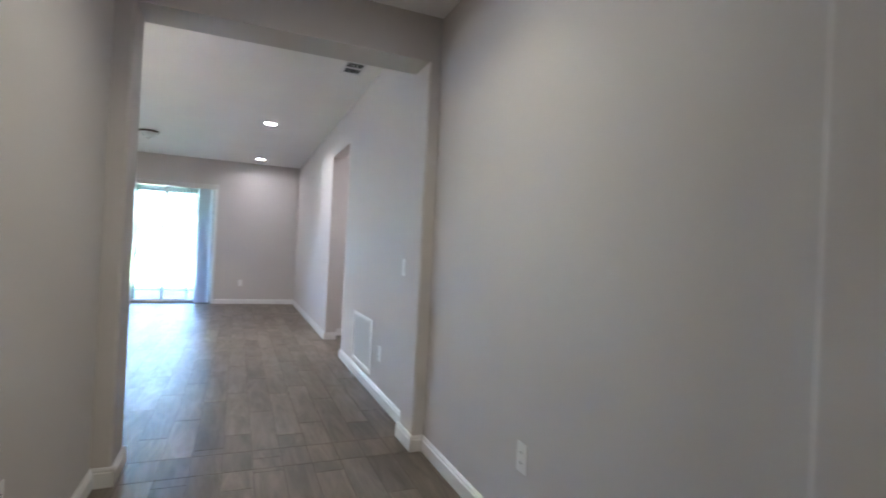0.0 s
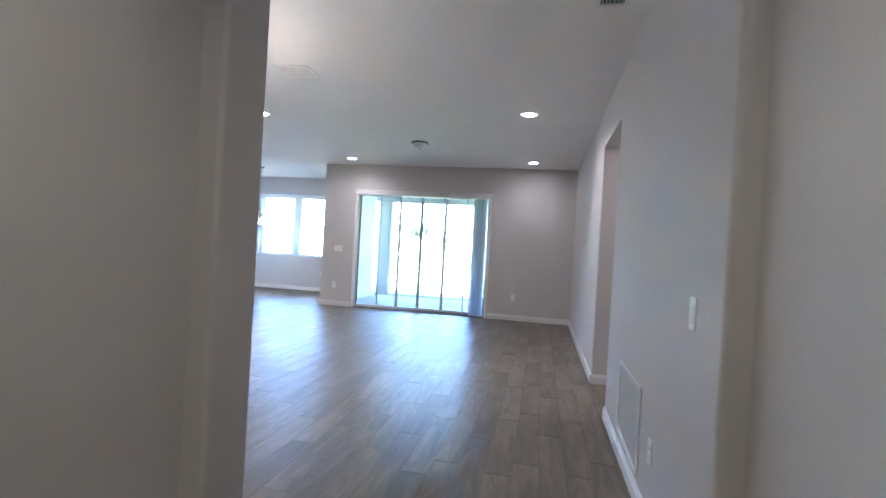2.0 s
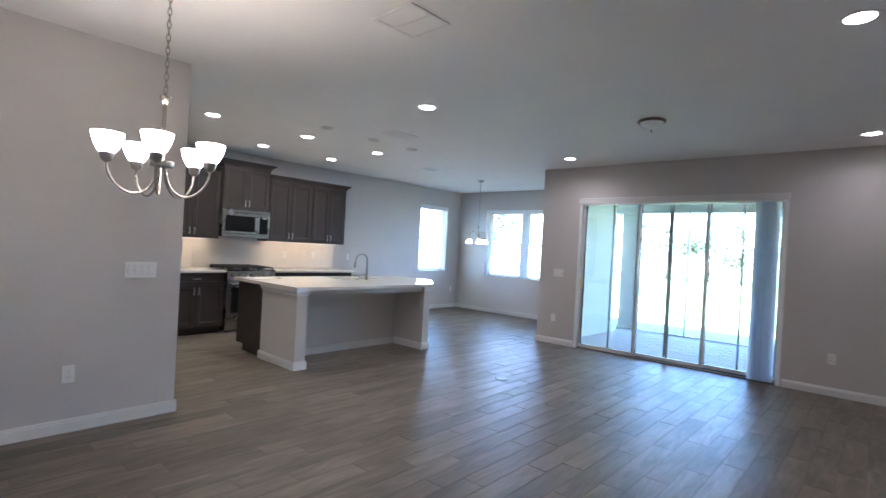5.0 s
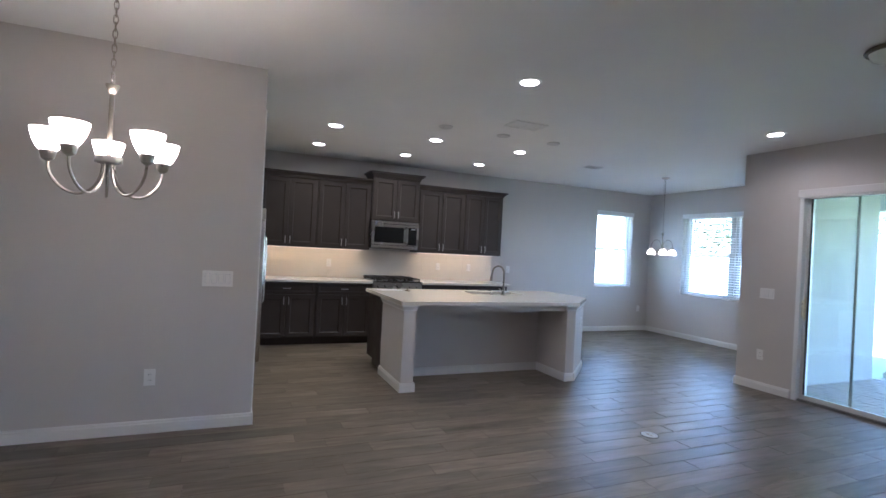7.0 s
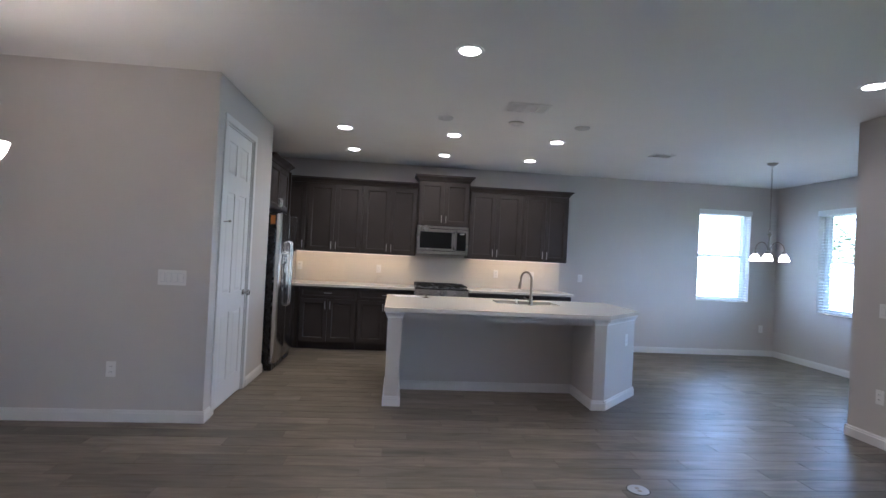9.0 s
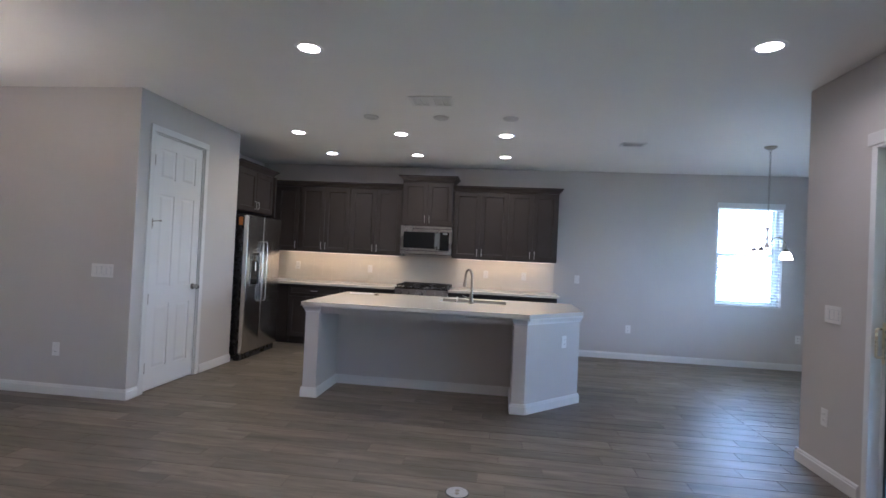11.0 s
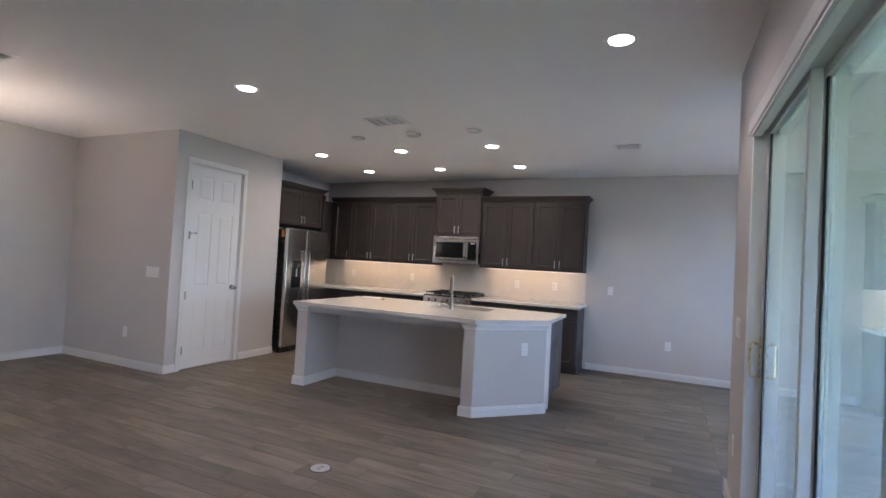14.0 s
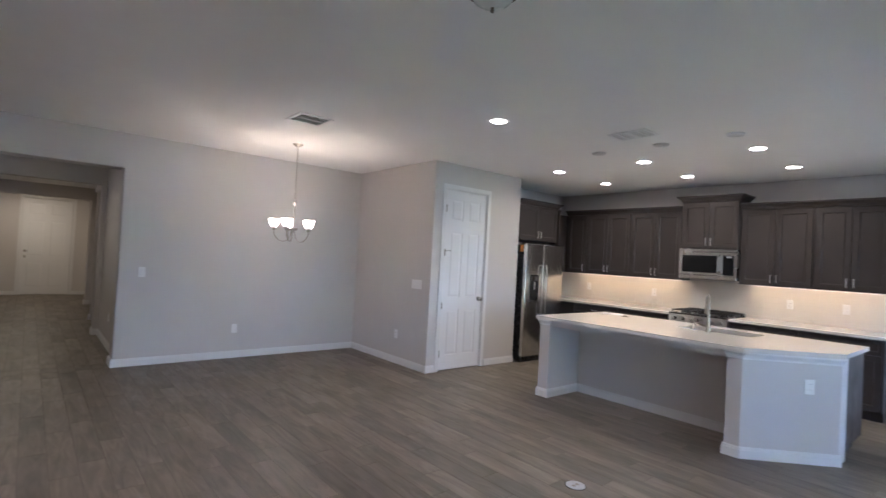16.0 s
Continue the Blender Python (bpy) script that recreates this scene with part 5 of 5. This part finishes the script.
def vent(x, y, lx, ly, label, across="x", dark=True, flip=1, pitch=0.0165, blade=1.0):
    """A stamped ceiling register with two banks of louvres."""
    e = thing("ceiling_vent", pose(x, y, CEIL), label, "vent", "ceiling vents")
    f = 0.028
    bm = B()
    for a in ((-lx / 2, lx / 2, -ly / 2, -ly / 2 + f), (-lx / 2, lx / 2, ly / 2 - f, ly / 2), (-lx / 2, -lx / 2 + f, -ly / 2 + f, ly / 2 - f), (lx / 2 - f, lx / 2, -ly / 2 + f, ly / 2 - f)):
        bx(bm, *a, -0.010, -0.001, bevel=0.002)
    if across in ("x", "short"):
        bx(bm, -lx / 2 + f, lx / 2 - f, -0.008, 0.008, -0.009, -0.001)
    else:
        bx(bm, -0.008, 0.008, -ly / 2 + f, ly / 2 - f, -0.009, -0.001)
    part("frame", bm, PLASTIC, e)
    # no recess: the near-black sheet carries the shade of a duct in its colour
    bm = B()
    bx(bm, -lx / 2 + f, lx / 2 - f, -ly / 2 + f, ly / 2 - f, -0.0012, -0.0006)
    part("backing", bm, DUCTSHADE if dark else COVERM, e, "flat sheet in place of a duct behind the louvres")
    for h in (-1, 1):
        if across == "x":
            a0, a1 = -lx / 2 + f + 0.004, lx / 2 - f - 0.004
            b0, b1 = (0.010, ly / 2 - f) if h > 0 else (-ly / 2 + f, -0.010)
        elif across == "short":
            a0, a1 = (0.009, ly / 2 - f - 0.002) if h > 0 else (-ly / 2 + f + 0.002, -0.009)
            b0, b1 = -lx / 2 + f, lx / 2 - f
        else:
            a0, a1 = -ly / 2 + f + 0.004, ly / 2 - f - 0.004
            b0, b1 = (0.010, lx / 2 - f) if h > 0 else (-lx / 2 + f, -0.010)
        n = max(2, int((b1 - b0) / pitch))
        for k in range(n):
            b = b0 + (k + 0.5) * (b1 - b0) / n
            bm = B()
            q = [(b - 0.0085 * flip * blade, -0.0016), (b + 0.0042 * flip * blade, -0.0084), (b + 0.0052 * flip * blade, -0.0078), (b - 0.0075 * flip * blade, -0.0012)]
            vs = [[bm.verts.new((a, bb, z) if across == "x" else (bb, a, z)) for bb, z in q] for a in (a0, a1)]
            for i in range(4):
                bm.faces.new((vs[0][i], vs[0][(i + 1) % 4], vs[1][(i + 1) % 4], vs[1][i]))
            bm.faces.new(vs[0][::-1])
            bm.faces.new(vs[1])
            bmesh.ops.recalc_face_normals(bm, faces=bm.faces[:])
            part("slat", bm, PLASTIC, e)
    return e


vent(-2.025, 5.44, 0.34, 0.33, "square white two-way ceiling register above the dining area", across="x")
vent(0.51, 4.28, 0.19, 0.31, "small white ceiling register, dark between the louvres", across="short", flip=-1, pitch=0.022, blade=0.5)
vent(-5.772, 9.555, 0.17, 0.27, "small white ceiling register near the breakfast nook", across="y", pitch=0.034, blade=0.4)
vent(-4.30, 7.38, 0.26, 0.19, "white ceiling register above the island", across="x", dark=False)
vent(-4.30, 7.57, 0.26, 0.19, "white ceiling register above the island", across="x", dark=False)

# return air grille in the east wall, facing -x
g = thing("return_grille", pose(EAST, 4.455, 0.13), "white louvred return air grille low on the wall", "vent")
gw, gh = 0.68, 0.46
bm = B()
for a in ((-gw / 2, gw / 2, 0, 0.032), (-gw / 2, gw / 2, gh - 0.032, gh), (-gw / 2, -gw / 2 + 0.032, 0.032, gh - 0.032), (gw / 2 - 0.032, gw / 2, 0.032, gh - 0.032)):
    bx(bm, -0.011, -0.001, a[0], a[1], a[2], a[3], bevel=0.002)
part("frame", bm, GRILLE, g)
bm = B()
bx(bm, -0.0018, -0.001, -gw / 2 + 0.032, gw / 2 - 0.032, 0.032, gh - 0.032)
part("backing", bm, COVERM, g, "grey filter behind the louvres")
me = None
for k in range(24):
    z = 0.042 + k * (gh - 0.074) / 24
    if me is None:
        bm = B()
        q = [(-0.002, 0.0), (-0.010, 0.012), (-0.0108, 0.010), (-0.003, -0.0015)]
        vs = [[bm.verts.new((x, a, zz)) for x, zz in q] for a in (-gw / 2 + 0.034, gw / 2 - 0.034)]
        for i in range(4):
            bm.faces.new((vs[0][i], vs[0][(i + 1) % 4], vs[1][(i + 1) % 4], vs[1][i]))
        bm.faces.new(vs[0][::-1])
        bm.faces.new(vs[1])
        bmesh.ops.recalc_face_normals(bm, faces=bm.faces[:])
        s = part("slat", bm, GRILLE, g)
        me = s.data
    else:
        s = new("slat", me)
        s.parent = g
    s.location = (0, 0, z)


# ---- switches and outlets: local x across, facing -y ----
def outlet(x, y, z, rz):
    e = thing("outlet", pose(x, y, z, 0, 0, rz), "white duplex wall outlet", "outlet", "wall outlets")
    bm = B()
    bx(bm, -0.036, 0.036, -0.006, -0.0008, -0.059, 0.059, bevel=0.002)
    part("plate", bm, PLASTIC, e)
    for s in (-0.021, 0.021):
        bm = B()
        bx(bm, -0.017, 0.017, -0.0085, -0.0062, s - 0.014, s + 0.014, bevel=0.001)
        r = part("receptacle", bm, PLASTIC, e)
        bm = B()
        bx(bm, -0.008, -0.006, -0.0092, -0.0086, s - 0.004, s + 0.006)
        bx(bm, 0.006, 0.008, -0.0092, -0.0086, s - 0.004, s + 0.006)
        part("slot", bm, SLOT, r)
    return e


def switch(x, y, z, rz, gangs):
    e = thing("light_switch", pose(x, y, z, 0, 0, rz), ("white wall switch plate with %s rockers" % {2: "two", 3: "three", 4: "four"}[gangs]) if gangs > 1 else "white wall switch plate with a single rocker", "light switch", "light switches")
    w = 0.036 + 0.023 * (gangs - 1)
    bm = B()
    bx(bm, -w, w, -0.006, -0.0008, -0.059, 0.059, bevel=0.002)
    part("plate", bm, PLASTIC, e)
    for k in range(gangs):
        c = (k - (gangs - 1) / 2) * 0.046
        # grey sheet whose colour stands in for the shade round the rocker
        bm = B()
        bx(bm, c - 0.0178, c + 0.0178, -0.0066, -0.0061, -0.0348, 0.0348)
        part("rocker_shade_line", bm, GREYP, e, "grey sheet drawn as the shaded joint round the rocker")
        bm = B()
        bx(bm, c - 0.016, c + 0.016, -0.0095, -0.0067, -0.033, 0.033, bevel=0.0015)
        part("rocker", bm, PLASTIC, e)
    return e


# facing: +x -> 90, -x -> -90, +y -> 180, -y -> 0
outlet(PX, 4.26, 0.40, 90)
switch(PX, 4.67, 1.117, 90, 4)
outlet(-2.20, DINS, 0.39, 180)
switch(-1.09, DINS, 1.117, 180, 1)
switch(-3.665, BACK, 1.112, 0, 3)
outlet(-3.715, BACK, 0.405, 0)
outlet(-0.267, BACK, 0.407, 0)
outlet(WEST, 10.03, 0.44, 90)
switch(WEST, 9.27, 1.13, 90, 1)
outlet(WEST, 12.34, 0.44, 90)
for y in (4.95, 6.12, 7.92, 8.49):
    outlet(WEST + 0.0076, y, 1.135, 90)
switch(EAST, 3.33, 1.074, -90, 1)
outlet(EAST, 3.86, 0.36, -90)
outlet(HR, 1.72, 0.395, -90)
outlet(HL, 1.80, 0.42, 90)
outlet(-4.895, 8.774, 0.615, 134.7)
outlet(-5.0, NOOKN, 0.42, 0)
th = thing("thermostat", pose(2.3, 5.72, 1.50, 0, 0, -90), "small white wall thermostat in the passage", "thermostat")
bm = B()
bx(bm, -0.06, 0.06, -0.024, -0.001, -0.045, 0.045, bevel=0.006)
part("case", bm, PLASTIC, th)
bm = B()
bx(bm, -0.035, 0.035, -0.0255, -0.0243, -0.012, 0.026)
part("display", bm, GREYP, th)

fo = thing("floor_outlet", pose(-2.95, 7.95, 0.0), "round pale floor outlet cover set in the tiles", "floor outlet")
bm = B()
lathe(bm, ((0.0, 0.0), (0.066, 0.0), (0.064, 0.005), (0.046, 0.0058), (0.045, 0.004), (0.0, 0.004)), 32)
part("cover", bm, GREYP, fo, "", True)
# dark ring added as the shaded gap round the cover
bm = B()
lathe(bm, ((0.0, 0.0), (0.071, 0.0), (0.071, 0.0022), (0.0, 0.0022)), 32)
part("gasket", bm, SLOT, fo, "dark ring put in for the gap round the cover", True)
bm = B()
for s in (-0.018, 0.018):
    lathe(bm, ((0.0, 0.0042), (0.014, 0.0042), (0.013, 0.0060), (0.0, 0.0062)), 18, (s, 0, 0))
part("plugs", bm, NICKEL, fo, "", True)


eo = thing("outdoor_outlet", pose(-3.78, 11.235, 0.38, 0, 0, 90), "grey weatherproof outlet box on the patio stucco", "outlet")
bm = B()
bx(bm, -0.045, 0.045, -0.012, -0.001, -0.07, 0.07, bevel=0.003)
part("plate", bm, STUCCO, eo)
bm = B()
bx(bm, -0.038, 0.038, -0.055, -0.0125, -0.06, 0.06, bevel=0.008)
part("cover", bm, STUCCO, eo, "hinged grey plastic cover")

# ---- outside: pavers, patio screen, trees ----
bm = B()
rnd = random.Random(8)
for i in range(28):
    for j in range(24):
        a, c = -3.77 + i * 0.172 , 10.625 + j * 0.12
        a += 0.086 if j % 2 else 0.0
        b, d = min(a + 0.168, 0.995), min(c + 0.116, 13.49)
        z = -0.024 + rnd.uniform(-0.0012, 0.0012)
        if b - a > 0.03:
            frustum(bm, (a, b, c, d), -0.032, (a + 0.003, b - 0.003, c + 0.003, d - 0.003), z)
pv = part("pavers", bm, PAVER, bpy.data.objects["lanai_floor"], "greyish concrete pavers laid in rows")
pv["kind"] = "stuff"
sf = thing("patio_screen", pose(0, 13.30, -0.03), "white aluminium screen frame between the patio columns", "screen frame")
for x in (-2.60, -1.30, 0.0, 1.30):
    bm = B()
    bx(bm, x - 0.02, x + 0.02, -0.02, 0.02, 0, 2.33)
    part("post", bm, SCREENM, sf)
bm = B()
bx(bm, -3.85, 1.0, -0.02, 0.02, 0.0, 0.04)
part("bottom_rail", bm, SCREENM, sf)
# unseen wall, added on the east side to cut the patio's daylight
solid("lanai_light_block", [(1.0, 1.14, BACK + 0.215, 13.5, -0.12, 2.62)], STUCCO, "unseen stucco-coloured wall, added to dim the patio", "wall")


def tree(x, y, h, seed, label, low=0.28):
    rnd = random.Random(seed)
    e = thing("tree", pose(x, y, -0.13), label, "tree", "garden trees")
    bm = B()
    top = (0.3 * rnd.uniform(-1, 1), 0.3 * rnd.uniform(-1, 1), h * 0.62)
    tube(bm, [(0, 0, 0), (0.04, 0.02, h * 0.2), (top[0] * 0.6, top[1] * 0.6, h * 0.42), top], [0.024 * h, 0.019 * h, 0.014 * h, 0.006 * h], 8)
    tips = []
    for k in range(9):
        a = k * 2.4 + rnd.uniform(-0.4, 0.4)
        z0 = h * rnd.uniform(low, low + 0.22)
        L = h * rnd.uniform(0.22, 0.36)
        tip = (math.cos(a) * L, math.sin(a) * L, z0 + h * rnd.uniform(0.12, 0.34))
        tube(bm, [(0.02, 0.02, z0), (tip[0] * 0.5, tip[1] * 0.5, (z0 + tip[2]) / 2 + 0.1), tip], [0.008 * h, 0.005 * h, 0.002 * h], 6)
        tips.append(tip)
    tips += [top, (0, 0, h * 0.85)]
    part("trunk", bm, BARK, e, "grey-brown bark", True)
    verts, faces = [], []
    for tip in tips:
        for k in range(150):
            d = Vector((rnd.gauss(0, 1), rnd.gauss(0, 1), rnd.gauss(0, 0.75))) * h * 0.075
            c = Vector(tip) + d
            u = Vector((rnd.uniform(-1, 1), rnd.uniform(-1, 1), rnd.uniform(-0.6, 0.6))).normalized()
            v = u.cross(Vector((rnd.uniform(-1, 1), rnd.uniform(-1, 1), 1))).normalized()
            s = h * rnd.uniform(0.014, 0.028)
            i = len(verts)
            verts += [tuple(c - u * s), tuple(c + v * s * 0.5), tuple(c + u * s), tuple(c - v * s * 0.5)]
            faces.append((i, i + 1, i + 2, i + 3))
    me = bpy.data.meshes.new("crown")
    me.from_pydata(verts, [], faces)
    me.materials.append(LEAF)
    c = new("crown", me)
    c.parent = e
    return e


for k, (x, y, h, low) in enumerate(((-13.0, 45.0, 6.0, 0.05), (-10.2, 46.0, 7.0, 0.04), (-7.6, 44.5, 6.2, 0.05), (-3.6, 47.0, 9.5, 0.2), (-20.0, 52.0, 9.0, 0.2), (-15.6, 23.5, 5.8, 0.12))):
    tree(x, y, h, 11 + k, "leafy green garden tree beyond the lawn", low)

# ---- floor tiles: wood-look planks laid along y ----
PW, PL, GAP = 0.1525, 0.915, 0.0018
zones = ((WEST, EAST, DINS, BACK), (WEST, PX, BACK, NOOKN), (OP[0], OP[1], DINS - DTH, DINS), (HL, HR, -1.13, DINS - DTH), (HW, HR, HF, -1.13), (HW - 0.9, HL, -1.13, 0.40), (EAST, EAST + 0.14, RO[0], RO[1]), (EAST + 0.14, 2.3, 5.04, 6.75))


tilt = random.Random(5)


def plank_mesh(bm, a, b, c, d):
    g, e = GAP / 2, 0.0014
    lo, hi = (a + g, b - g, c + g, d - g), (a + g + e, b - g - e, c + g + e, d - g - e)
    tx, ty = tilt.uniform(-0.0038, 0.0038), tilt.uniform(-0.0010, 0.0010)
    k = len(bm.verts)
    frustum(bm, lo, -0.0035, hi, 0.0)
    bm.verts.ensure_lookup_table()
    for v in bm.verts[k + 4:]:
        v.co.z += tx * (v.co.x - (a + b) / 2) + ty * (v.co.y - (c + d) / 2)


floor_ob = bpy.data.objects["floor"]
rest = B()
full_me, count = None, 0
stagger = random.Random(21)
for zx0, zx1, zy0, zy1 in zones:
    i0, i1 = math.floor((zx0 + 2.953) / PW), math.ceil((zx1 + 2.953) / PW)
    for i in range(i0, i1):
        a, b = max(-2.953 + i * PW, zx0), min(-2.953 + (i + 1) * PW, zx1)
        if b - a < 0.012:
            continue
        o = 7.74 + PL * ((i * 0.37) % 1.0) + stagger.uniform(-0.12, 0.12)
        j0, j1 = math.floor((zy0 - o) / PL), math.ceil((zy1 - o) / PL)
        for j in range(j0, j1):
            c, d = max(o + j * PL, zy0), min(o + (j + 1) * PL, zy1)
            if d - c < 0.012:
                continue
            full = b - a > PW - 1e-4 and d - c > PL - 1e-4
            near = -3.9 < a < 0.81 and 2.9 < c < 10.0
            if full and near and count < 298:
                if full_me is None:
                    bm = B()
                    plank_mesh(bm, -PW / 2, PW / 2, -PL / 2, PL / 2)
                    ob = part("plank", bm, PLANK)
                    full_me = ob.data
                else:
                    ob = new("plank", full_me)
                ob.parent = floor_ob
                ob.matrix_local = pose((a + b) / 2, (c + d) / 2, 0, tilt.uniform(-0.06, 0.06), tilt.uniform(-0.22, 0.22), 0)
                count += 1
            else:
                plank_mesh(rest, a, b, c, d)
r = part("planks", rest, PLANK, floor_ob, "grey-brown wood-look floor tiles")
r["kind"] = "stuff"
